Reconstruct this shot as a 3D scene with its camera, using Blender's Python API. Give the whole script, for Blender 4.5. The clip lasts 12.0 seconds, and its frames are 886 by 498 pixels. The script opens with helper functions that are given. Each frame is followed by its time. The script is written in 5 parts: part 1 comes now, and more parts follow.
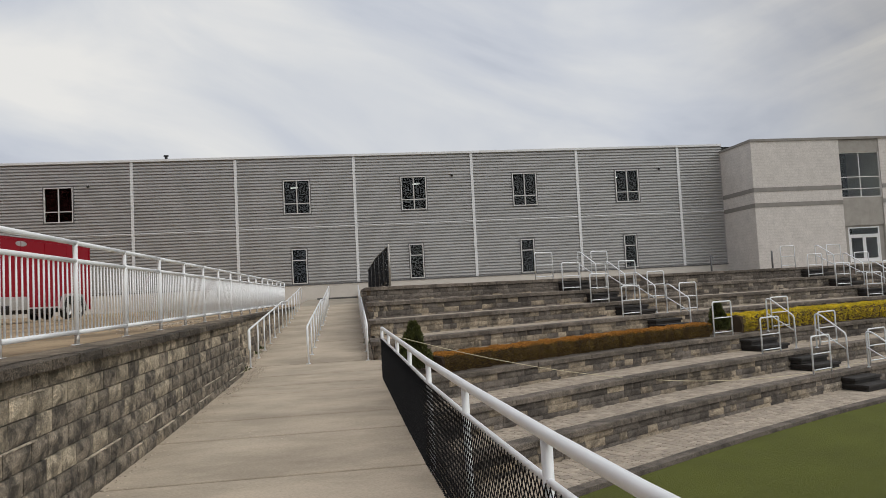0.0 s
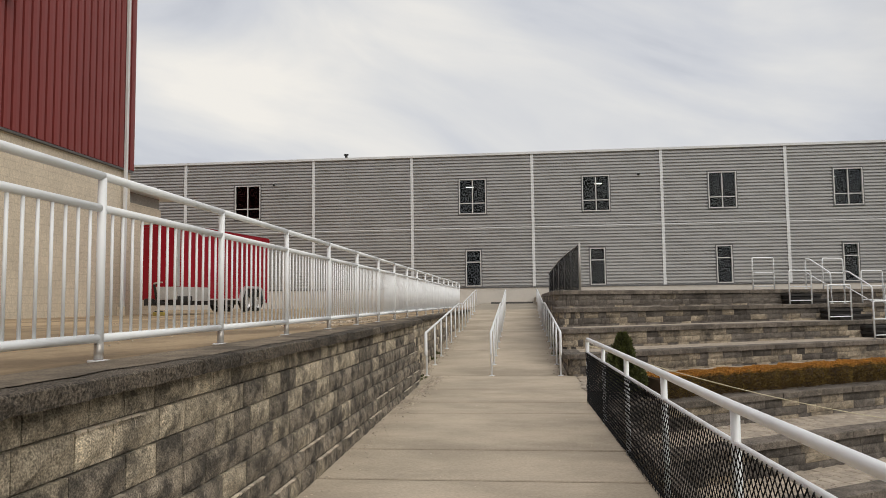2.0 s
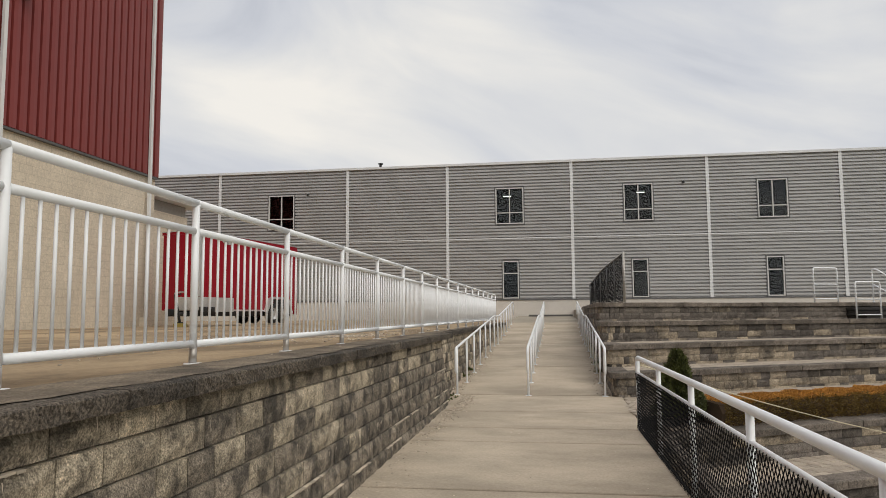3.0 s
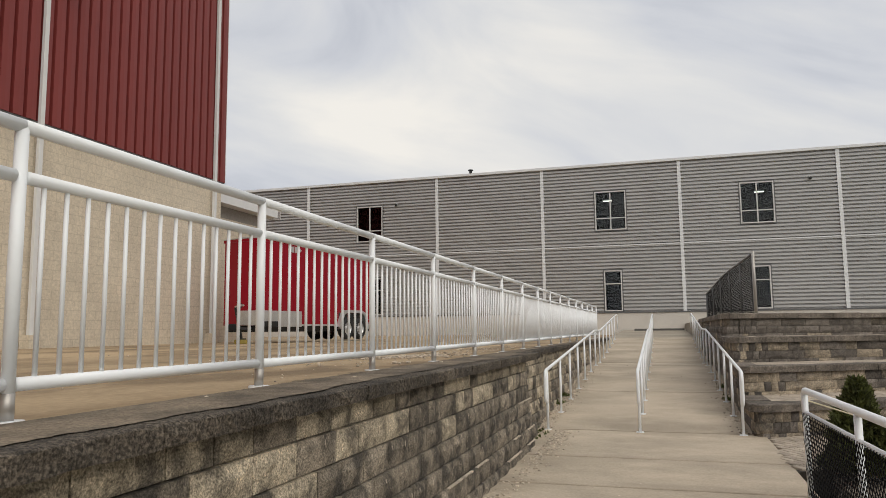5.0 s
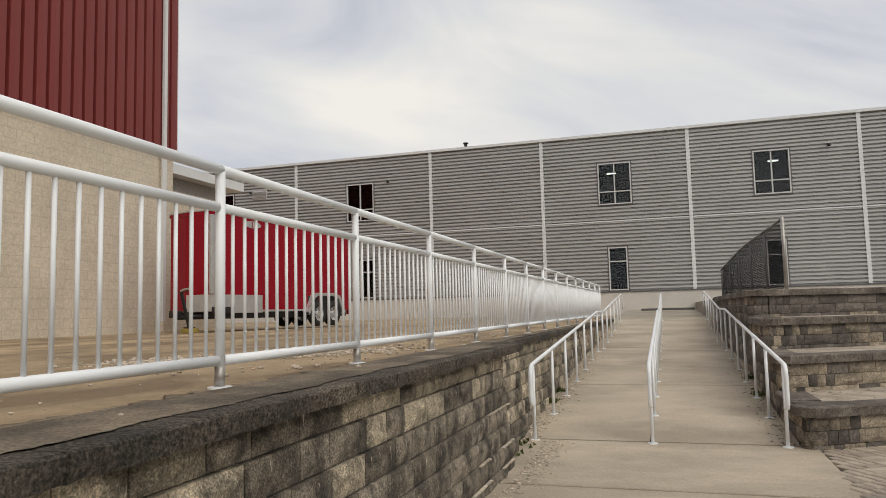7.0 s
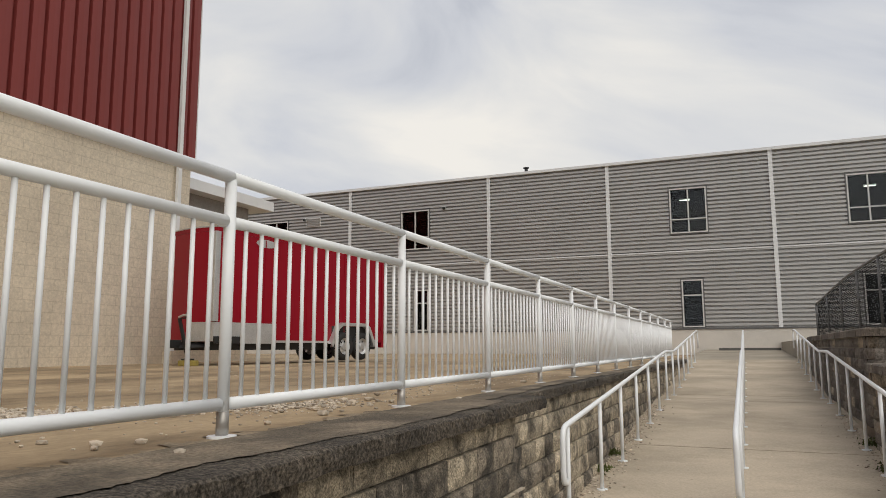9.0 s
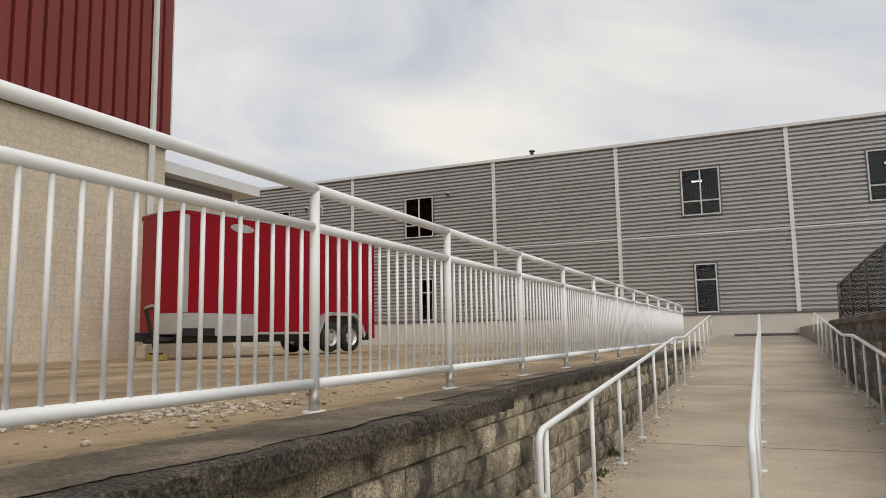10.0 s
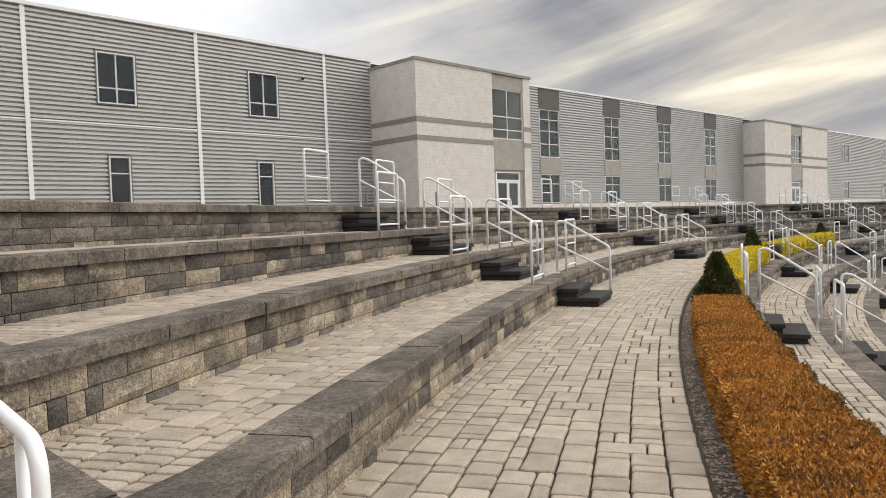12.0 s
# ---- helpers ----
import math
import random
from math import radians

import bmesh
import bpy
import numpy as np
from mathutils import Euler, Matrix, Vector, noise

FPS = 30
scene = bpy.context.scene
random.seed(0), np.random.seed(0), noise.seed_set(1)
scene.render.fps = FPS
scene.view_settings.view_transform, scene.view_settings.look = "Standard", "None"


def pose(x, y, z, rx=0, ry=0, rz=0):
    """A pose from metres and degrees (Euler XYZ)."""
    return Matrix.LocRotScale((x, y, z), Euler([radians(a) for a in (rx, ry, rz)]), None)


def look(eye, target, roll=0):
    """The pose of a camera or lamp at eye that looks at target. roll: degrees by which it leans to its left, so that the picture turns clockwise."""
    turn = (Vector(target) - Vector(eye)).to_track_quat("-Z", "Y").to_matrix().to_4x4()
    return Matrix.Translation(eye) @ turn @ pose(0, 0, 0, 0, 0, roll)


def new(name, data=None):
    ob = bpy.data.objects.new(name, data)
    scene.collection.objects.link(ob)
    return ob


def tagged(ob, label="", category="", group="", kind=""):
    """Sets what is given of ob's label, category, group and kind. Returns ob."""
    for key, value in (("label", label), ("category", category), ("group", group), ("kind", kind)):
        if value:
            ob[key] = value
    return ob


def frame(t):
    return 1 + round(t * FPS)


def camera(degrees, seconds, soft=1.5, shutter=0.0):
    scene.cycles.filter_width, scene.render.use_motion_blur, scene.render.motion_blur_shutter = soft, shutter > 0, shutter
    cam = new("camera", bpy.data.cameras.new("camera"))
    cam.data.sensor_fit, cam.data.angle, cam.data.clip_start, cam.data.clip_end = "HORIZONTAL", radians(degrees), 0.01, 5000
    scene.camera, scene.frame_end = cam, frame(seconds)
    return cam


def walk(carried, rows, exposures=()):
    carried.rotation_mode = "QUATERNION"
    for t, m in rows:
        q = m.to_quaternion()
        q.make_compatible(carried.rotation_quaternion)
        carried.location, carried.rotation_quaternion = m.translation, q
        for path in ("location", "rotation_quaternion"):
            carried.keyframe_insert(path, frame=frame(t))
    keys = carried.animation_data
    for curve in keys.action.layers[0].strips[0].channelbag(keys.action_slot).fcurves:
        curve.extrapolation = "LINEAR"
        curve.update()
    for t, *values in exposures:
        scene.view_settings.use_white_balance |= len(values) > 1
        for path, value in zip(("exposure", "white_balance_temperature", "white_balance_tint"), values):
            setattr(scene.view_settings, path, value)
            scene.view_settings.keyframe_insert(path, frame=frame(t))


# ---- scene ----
cam = camera(63.4, 12.0, soft=0.8)
PATH = [
    (0, (0.134, 0.166, 1.561), (0.392, 2.146, 1.677), -3.0),
    (0.2, (0.032, 0.404, 1.533), (0.104, 2.399, 1.657), -3.2),
    (0.5, (-0.044, 0.770, 1.581), (-0.153, 2.762, 1.716), -2.8),
    (1, (-0.201, 1.396, 1.545), (-0.404, 3.380, 1.688), -2.2),
    (1.5, (-0.268, 2.004, 1.504), (-0.469, 3.989, 1.647), -1.3),
    (2, (-0.354, 2.633, 1.505), (-0.561, 4.617, 1.654), -0.7),
    (2.5, (-0.370, 3.240, 1.491), (-0.593, 5.221, 1.651), -0.2),
    (3, (-0.370, 3.822, 1.502), (-0.681, 5.789, 1.686), -0.4),
    (3.5, (-0.420, 4.462, 1.506), (-0.814, 6.412, 1.703), -0.1),
    (3.7, (-0.428, 4.727, 1.499), (-0.861, 6.669, 1.705), -0.1),
    (5.3, (-0.573, 6.697, 1.499), (-1.158, 8.596, 1.725), -0.7),
    (5.5, (-0.589, 6.905, 1.523), (-1.174, 8.805, 1.740), -0.8),
    (6, (-0.596, 7.566, 1.511), (-1.179, 9.469, 1.706), -1.2),
    (6.5, (-0.652, 8.191, 1.514), (-1.237, 10.095, 1.692), -1.3),
    (6.7, (-0.665, 8.424, 1.533), (-1.251, 10.328, 1.704), -1.3),
    (8.3, (-0.678, 10.273, 1.492), (-1.380, 12.130, 1.737), -1.5),
    (8.5, (-0.712, 10.506, 1.524), (-1.437, 12.354, 1.768), -0.7),
    (9, (-0.796, 11.111, 1.549), (-1.565, 12.937, 1.822), -0.2),
    (9.5, (-0.821, 11.734, 1.547), (-1.617, 13.548, 1.817), -0.7),
    (10, (-0.804, 12.273, 1.529), (-1.608, 14.087, 1.776), -1.0),
    (10.5, (-0.747, 12.884, 1.529), (-1.429, 14.751, 1.748), -0.9),
    (10.7, (-0.727, 13.138, 1.507), (-1.226, 15.065, 1.705), -1.4),
    (10.9, (-0.682, 13.414, 1.474), (-0.904, 15.396, 1.626), -1.8),
    (11, (-0.668, 13.518, 1.493), (-0.719, 15.513, 1.620), -1.3),
    (11.1, (-0.613, 13.645, 1.515), (-0.496, 15.640, 1.602), -1.7),
    (11.3, (-0.493, 13.916, 1.518), (-0.036, 15.863, 1.546), -1.5),
    (11.5, (-0.346, 14.195, 1.485), (0.423, 16.041, 1.462), -1.5),
    (11.7, (-0.215, 14.457, 1.474), (0.827, 16.163, 1.416), -1.5),
    (12, (-0.115, 14.829, 1.478), (1.285, 16.255, 1.398), -1.9),
]
EXPOSE = [(0.0, 0.22, 6250, 10), (0.8, 0.28, 6450, 10), (3.5, 0.34, 6500, 10), (10.5, 0.32, 6500, 10), (11.0, 0.32, 6480, 10), (11.5, 0.57, 6500, 10), (12.0, 0.92, 6450, 10)]
walk(cam, [(t, look(eye, target, roll)) for t, eye, target, roll in PATH], EXPOSE)

# ---- world, sun, exposure ----
world = bpy.data.worlds.new("overcast_sky")
scene.world = world
world.use_nodes = True
wn, wl = world.node_tree.nodes, world.node_tree.links
wn.clear()
SUN_ELEV, SUN_AZ = 50.0, 128.0      # degrees above the horizon; degrees clockwise from +y
sky = wn.new("ShaderNodeTexSky")
sky.sky_type, sky.sun_disc = "NISHITA", False
sky.sun_elevation, sky.sun_rotation = radians(SUN_ELEV), radians(SUN_AZ)
wtc = wn.new("ShaderNodeTexCoord")


def banded(normal, squeeze, spread, drift=(0.0, 0.0, 0.0)):
    """Sky coordinates squeezed along a tilted normal, so that the cloud runs in slanting sheets."""
    d = wn.new("ShaderNodeVectorMath")
    d.operation = "DOT_PRODUCT"
    d.inputs[1].default_value = Vector(normal).normalized() * squeeze
    wl.new(wtc.outputs["Generated"], d.inputs[0])
    flat = wn.new("ShaderNodeVectorMath")
    flat.operation = "MULTIPLY"
    flat.inputs[1].default_value = (spread, spread, 0.0)
    wl.new(wtc.outputs["Generated"], flat.inputs[0])
    up = wn.new("ShaderNodeCombineXYZ")
    up.inputs["X"].default_value, up.inputs["Y"].default_value = drift[0], drift[1]
    wl.new(d.outputs["Value"], up.inputs["Z"])
    both = wn.new("ShaderNodeVectorMath")
    wl.new(flat.outputs[0], both.inputs[0]), wl.new(up.outputs[0], both.inputs[1])
    return both.outputs[0]


def sky_noise(vector, scale, detail, rough, twist):
    t = wn.new("ShaderNodeTexNoise")
    for key, v in (("Scale", scale), ("Detail", detail), ("Roughness", rough), ("Distortion", twist)):
        t.inputs[key].default_value = v
    wl.new(vector, t.inputs["Vector"])
    return t.outputs["Fac"]


def sky_ramp(fac, stops):
    r = wn.new("ShaderNodeValToRGB")
    r.color_ramp.elements[0].position, r.color_ramp.elements[0].color = stops[0][0], (*stops[0][1], 1)
    r.color_ramp.elements[1].position, r.color_ramp.elements[1].color = stops[-1][0], (*stops[-1][1], 1)
    for p, c in stops[1:-1]:
        r.color_ramp.elements.new(p).color = (*c, 1)
    wl.new(fac, r.inputs["Fac"])
    return r.outputs["Color"]


sheet = banded((0.30, 0.05, 1.0), 2.6, 1.15)
cloud_col = sky_ramp(sky_noise(sheet, 1.75, 7.0, 0.52, 0.55), [(0.34, (0.52, 0.55, 0.62)), (0.46, (0.70, 0.72, 0.765)), (0.57, (0.83, 0.83, 0.825)), (0.70, (1.0, 0.965, 0.90))])
# thin warm veil where the cloud is brightest
sdir = (math.sin(radians(SUN_AZ)) * math.cos(radians(SUN_ELEV)), math.cos(radians(SUN_AZ)) * math.cos(radians(SUN_ELEV)), math.sin(radians(SUN_ELEV)))
dot = wn.new("ShaderNodeVectorMath")
dot.operation = "DOT_PRODUCT"
dot.inputs[1].default_value = (0.90, 0.32, 0.30)
wl.new(wtc.outputs["Generated"], dot.inputs[0])
glow = wn.new("ShaderNodeMapRange")
glow.interpolation_type = "SMOOTHSTEP"
glow.inputs["From Min"].default_value, glow.inputs["From Max"].default_value = 0.69, 1.0
glow.inputs["To Max"].default_value = 0.9
wl.new(dot.outputs["Value"], glow.inputs["Value"])
warm = wn.new("ShaderNodeMix")
warm.data_type, warm.blend_type = "RGBA", "MULTIPLY"
warm.inputs["Factor"].default_value = 1.0
tint = wn.new("ShaderNodeMix")
tint.data_type = "RGBA"
tint.inputs[6].default_value = (1, 1, 1, 1)
# broken streaks of cloud there, dark bands and warm gaps
slant = banded((-0.18, 0.18, 1.0), 7.0, 1.1, (0.15, -0.15, 0.0))
streak_col = sky_ramp(sky_noise(slant, 1.9, 7.0, 0.55, 0.5), [(0.38, (0.33, 0.31, 0.30)), (0.52, (0.53, 0.48, 0.41)), (0.62, (0.80, 0.71, 0.55)), (0.72, (1.15, 1.02, 0.78))])
wl.new(streak_col, tint.inputs[7])
wl.new(glow.outputs["Result"], tint.inputs["Factor"])
wl.new(cloud_col, warm.inputs[6])
wl.new(tint.outputs[2], warm.inputs[7])
bg_sky, bg_cloud = wn.new("ShaderNodeBackground"), wn.new("ShaderNodeBackground")
bg_sky.inputs["Strength"].default_value = 0.05
bg_cloud.inputs["Strength"].default_value = 0.73
mixw = wn.new("ShaderNodeMixShader")
mixw.inputs["Fac"].default_value = 0.95
wout = wn.new("ShaderNodeOutputWorld")
wl.new(sky.outputs["Color"], bg_sky.inputs["Color"])
wl.new(warm.outputs[2], bg_cloud.inputs["Color"])
wl.new(bg_sky.outputs["Background"], mixw.inputs[1])
wl.new(bg_cloud.outputs["Background"], mixw.inputs[2])
wl.new(mixw.outputs["Shader"], wout.inputs["Surface"])
sun = new("sun", bpy.data.lights.new("sun", "SUN"))
sun.data.energy, sun.data.angle, sun.data.color = 1.25, radians(60), (1.0, 0.93, 0.82)
sun.matrix_world = look((0, 0, 30), (-sdir[0], -sdir[1], 30 - sdir[2]))


# ---- materials ----
def material(name, colour, rough=0.8, metal=0.0, mottle=0.0, mottle_scale=3.0, grain=0.0, grain_scale=60.0, bump=0.0, bump_scale=80.0, per_piece=0.0, dark=None, dark_scale=0.8, dark_amount=0.0, alpha_noise=None, island=0.0, stretch=(1, 1, 1), spec=0.5, coursing=None, dark_from=0.42, pit=0.0, pit_scale=40.0):
    """Base colour with two scales of variation, stains, fine relief and a shade of its own for each piece."""
    m = bpy.data.materials.new(name)
    m.use_nodes = True
    n, l = m.node_tree.nodes, m.node_tree.links
    b = n["Principled BSDF"]
    b.inputs["Roughness"].default_value, b.inputs["Metallic"].default_value = rough, metal
    b.inputs["Specular IOR Level"].default_value = spec
    tc = n.new("ShaderNodeNewGeometry")
    mp = n.new("ShaderNodeMapping")
    mp.inputs["Scale"].default_value = stretch
    l.new(tc.outputs["Position"], mp.inputs["Vector"])
    vec = mp.outputs["Vector"]

    def tex(scale, detail=5.0, rough_=0.6):
        t = n.new("ShaderNodeTexNoise")
        t.inputs["Scale"].default_value, t.inputs["Detail"].default_value, t.inputs["Roughness"].default_value = scale, detail, rough_
        l.new(vec, t.inputs["Vector"])
        return t.outputs["Fac"]

    def span(src, lo, hi, a=0.3, z=0.7):
        r = n.new("ShaderNodeMapRange")
        for key, v in (("From Min", a), ("From Max", z), ("To Min", lo), ("To Max", hi)):
            r.inputs[key].default_value = v
        l.new(src, r.inputs["Value"])
        return r.outputs["Result"]

    def times(a, c):
        x = n.new("ShaderNodeMath")
        x.operation = "MULTIPLY"
        l.new(a, x.inputs[0])
        l.new(c, x.inputs[1])
        return x.outputs[0]

    shade = None
    if mottle:
        shade = span(tex(mottle_scale), 1 - mottle, 1 + mottle)
    if grain:
        g = span(tex(grain_scale, 3.0), 1 - grain, 1 + grain)
        shade = times(shade, g) if shade else g
    if pit:
        g = span(tex(pit_scale, 4.0, 0.7), 1 - pit, 1 + pit * 0.35, 0.40, 0.58)
        shade = times(shade, g) if shade else g
    if per_piece:
        info = n.new("ShaderNodeObjectInfo")
        p = span(info.outputs["Random"], 1 - per_piece, 1 + per_piece, 0, 1)
        shade = times(shade, p) if shade else p
    if island:
        p = span(tc.outputs["Random Per Island"], 1 - island, 1 + island, 0, 1)
        shade = times(shade, p) if shade else p
    base = n.new("ShaderNodeRGB")
    base.outputs[0].default_value = (*colour, 1)
    out = base.outputs[0]
    if dark:
        mx = n.new("ShaderNodeMix")
        mx.data_type = "RGBA"
        l.new(span(tex(dark_scale, 7.0, 0.66), 0, dark_amount, dark_from, dark_from + 0.17), mx.inputs["Factor"])
        l.new(out, mx.inputs[6])
        mx.inputs[7].default_value = (*dark, 1)
        out = mx.outputs[2]
    if shade:
        mm = n.new("ShaderNodeVectorMath")
        mm.operation = "SCALE"
        l.new(out, mm.inputs[0])
        l.new(shade, mm.inputs["Scale"])
        out = mm.outputs["Vector"]
    if coursing:
        # faint mortar lines of painted blocks, on walls that face x or y
        br = n.new("ShaderNodeTexBrick")
        br.inputs["Scale"].default_value, br.inputs["Mortar Size"].default_value = 1.0, 0.008
        br.inputs["Brick Width"].default_value, br.inputs["Row Height"].default_value = coursing
        br.inputs["Color1"].default_value = br.inputs["Color2"].default_value = (1, 1, 1, 1)
        br.inputs["Mortar"].default_value = (0.86, 0.85, 0.83, 1)
        sp, cb = n.new("ShaderNodeSeparateXYZ"), n.new("ShaderNodeCombineXYZ")
        ad = n.new("ShaderNodeMath")
        l.new(tc.outputs["Position"], sp.inputs[0])
        l.new(sp.outputs["X"], ad.inputs[0]), l.new(sp.outputs["Y"], ad.inputs[1])
        l.new(ad.outputs[0], cb.inputs["X"]), l.new(sp.outputs["Z"], cb.inputs["Y"])
        l.new(cb.outputs[0], br.inputs["Vector"])
        mb = n.new("ShaderNodeMix")
        mb.data_type, mb.blend_type = "RGBA", "MULTIPLY"
        mb.inputs["Factor"].default_value = 1.0
        l.new(out, mb.inputs[6]), l.new(br.outputs["Color"], mb.inputs[7])
        out = mb.outputs[2]
    l.new(out, b.inputs["Base Color"])
    if bump:
        bp = n.new("ShaderNodeBump")
        bp.inputs["Strength"].default_value, bp.inputs["Distance"].default_value = min(1.0, bump), 0.02
        l.new(tex(bump_scale, 6.0, 0.65), bp.inputs["Height"])
        l.new(bp.outputs["Normal"], b.inputs["Normal"])
    return m


def glass_material(name):
    """Clear glazing with a faint green tint."""
    m = bpy.data.materials.new(name)
    m.use_nodes = True
    b = m.node_tree.nodes["Principled BSDF"]
    b.inputs["Base Color"].default_value, b.inputs["Roughness"].default_value = (0.70, 0.76, 0.73, 1), 0.0
    b.inputs["IOR"].default_value, b.inputs["Transmission Weight"].default_value = 1.42, 1.0
    return m


M_CONC = material("worn_concrete", (0.48, 0.405, 0.31), 0.9, mottle=0.16, mottle_scale=1.1, grain=0.13, grain_scale=60, bump=0.3, bump_scale=120, dark=(0.27, 0.225, 0.165), dark_scale=0.9, dark_amount=0.45, stretch=(0.6, 1, 1))
M_PLAZA = material("stained_plaza_concrete", (0.43, 0.325, 0.20), 0.92, mottle=0.2, mottle_scale=0.5, grain=0.1, grain_scale=30, bump=0.3, bump_scale=90, dark=(0.15, 0.105, 0.06), dark_scale=0.8, dark_amount=0.75, stretch=(1, 0.5, 1))
M_BLOCK = material("split_face_block", (0.50, 0.43, 0.32), 0.95, pit=0.5, pit_scale=90, mottle=0.3, mottle_scale=14, grain=0.45, grain_scale=110, bump=0.45, bump_scale=90, per_piece=0.28, dark=(0.05, 0.045, 0.038), dark_scale=4.5, dark_amount=0.8, dark_from=0.45)
M_BLOCKD = material("sooty_split_face_block", (0.30, 0.257, 0.20), 0.95, pit=0.5, pit_scale=90, mottle=0.3, mottle_scale=14, grain=0.45, grain_scale=110, bump=0.45, bump_scale=90, per_piece=0.28, dark=(0.05, 0.045, 0.038), dark_scale=4.5, dark_amount=0.88, dark_from=0.42)
M_BLOCKR = material("split_face_block_row", (0.50, 0.43, 0.32), 0.95, pit=0.5, pit_scale=90, mottle=0.3, mottle_scale=14, grain=0.45, grain_scale=110, bump=0.45, bump_scale=90, island=0.28, dark=(0.05, 0.045, 0.038), dark_scale=4.5, dark_amount=0.8, dark_from=0.45)
M_BLOCKRD = material("sooty_split_face_block_row", (0.30, 0.257, 0.20), 0.95, pit=0.5, pit_scale=90, mottle=0.3, mottle_scale=14, grain=0.45, grain_scale=110, bump=0.45, bump_scale=90, island=0.28, dark=(0.05, 0.045, 0.038), dark_scale=4.5, dark_amount=0.88, dark_from=0.42)
M_CAP = material("dark_cap_stone", (0.165, 0.137, 0.105), 0.95, pit=0.65, pit_scale=60, mottle=0.4, mottle_scale=6, grain=0.75, grain_scale=75, bump=1.0, bump_scale=90, per_piece=0.15, dark=(0.03, 0.026, 0.022), dark_scale=3.0, dark_amount=0.8)
M_TBLOCK = material("terrace_block", (0.35, 0.292, 0.215), 0.95, pit=0.34, pit_scale=50, mottle=0.3, mottle_scale=10, grain=0.35, grain_scale=100, bump=0.45, bump_scale=120, per_piece=0.25, dark=(0.06, 0.052, 0.045), dark_scale=1.6, dark_amount=0.85, dark_from=0.45)
# darker variant of the terrace block
M_TBLOCKD = material("sooty_terrace_block", (0.17, 0.148, 0.126), 0.95, pit=0.34, pit_scale=50, mottle=0.3, mottle_scale=10, grain=0.35, grain_scale=100, bump=0.45, bump_scale=120, per_piece=0.3, dark=(0.06, 0.052, 0.045), dark_scale=0.9, dark_amount=0.85, dark_from=0.45)
M_TBLOCKR = material("terrace_block_row", (0.30, 0.26, 0.205), 0.95, pit=0.34, pit_scale=50, mottle=0.3, mottle_scale=10, grain=0.35, grain_scale=100, bump=0.45, bump_scale=120, island=0.5, dark=(0.06, 0.052, 0.045), dark_scale=1.6, dark_amount=0.85, dark_from=0.45)
M_TBLOCKRD = material("darker_terrace_block_row", (0.17, 0.148, 0.126), 0.95, pit=0.34, pit_scale=50, mottle=0.3, mottle_scale=10, grain=0.35, grain_scale=100, bump=0.45, bump_scale=120, island=0.35, dark=(0.06, 0.052, 0.045), dark_scale=0.9, dark_amount=0.85, dark_from=0.45)
M_TCAP = material("terrace_cap_stone", (0.20, 0.169, 0.139), 0.95, pit=0.4, pit_scale=36, mottle=0.35, mottle_scale=5, grain=0.45, grain_scale=100, bump=0.6, bump_scale=130, island=0.14, dark=(0.06, 0.052, 0.042), dark_scale=1.4, dark_amount=0.6)
M_TCAP1 = material("terrace_cap_piece", (0.20, 0.169, 0.139), 0.95, pit=0.4, pit_scale=36, mottle=0.35, mottle_scale=5, grain=0.45, grain_scale=100, bump=0.6, bump_scale=130, per_piece=0.14, dark=(0.06, 0.052, 0.042), dark_scale=1.4, dark_amount=0.6)
M_PAVER = material("tumbled_paver", (0.405, 0.345, 0.275), 0.92, mottle=0.16, mottle_scale=5, grain=0.2, grain_scale=100, bump=0.45, bump_scale=110, per_piece=0.15)
M_PAVERR = material("tumbled_paver_row", (0.405, 0.345, 0.275), 0.92, mottle=0.16, mottle_scale=5, grain=0.2, grain_scale=100, bump=0.45, bump_scale=110, island=0.15)
M_JOINT = material("sandy_joint", (0.05, 0.042, 0.032), 1.0, mottle=0.2, mottle_scale=6, grain=0.2, grain_scale=80)
M_WHITE = material("white_powder_coat", (0.86, 0.885, 0.90), 0.38, mottle=0.04, mottle_scale=4)
M_STEEL = material("galvanised_post", (0.42, 0.40, 0.37), 0.45, metal=0.6, mottle=0.15, mottle_scale=9)
M_MESH = material("black_vinyl_wire", (0.006, 0.006, 0.007), 0.8, spec=0.15)
M_STRIP = material("dark_grey_strip_block", (0.11, 0.105, 0.098), 0.9, mottle=0.15, mottle_scale=2, grain=0.1, grain_scale=20)
M_SIDING = material("grey_metal_siding", (0.47, 0.467, 0.457), 0.42, metal=0.15, mottle=0.05, mottle_scale=0.4, grain=0.03, grain_scale=8)
M_TRIMW = material("white_metal_trim", (0.73, 0.738, 0.74), 0.45, mottle=0.04)
M_FOUND = material("painted_foundation", (0.64, 0.60, 0.54), 0.9, mottle=0.08, mottle_scale=0.8, grain=0.05, grain_scale=30, bump=0.2)
M_BAY = material("white_split_block", (0.60, 0.565, 0.53), 0.92, mottle=0.09, mottle_scale=1.5, grain=0.12, grain_scale=16, bump=0.4, bump_scale=25, coursing=(0.4, 0.2))
M_BAND = material("grey_band_block", (0.25, 0.235, 0.215), 0.92, mottle=0.1, mottle_scale=2, bump=0.3)
M_PIL = material("grey_pilaster_block", (0.33, 0.31, 0.28), 0.92, mottle=0.12, mottle_scale=2, grain=0.1, grain_scale=20, bump=0.3)
M_REDMETAL = material("barn_red_metal", (0.215, 0.038, 0.034), 0.5, mottle=0.08, mottle_scale=0.6, stretch=(1, 1, 0.2))
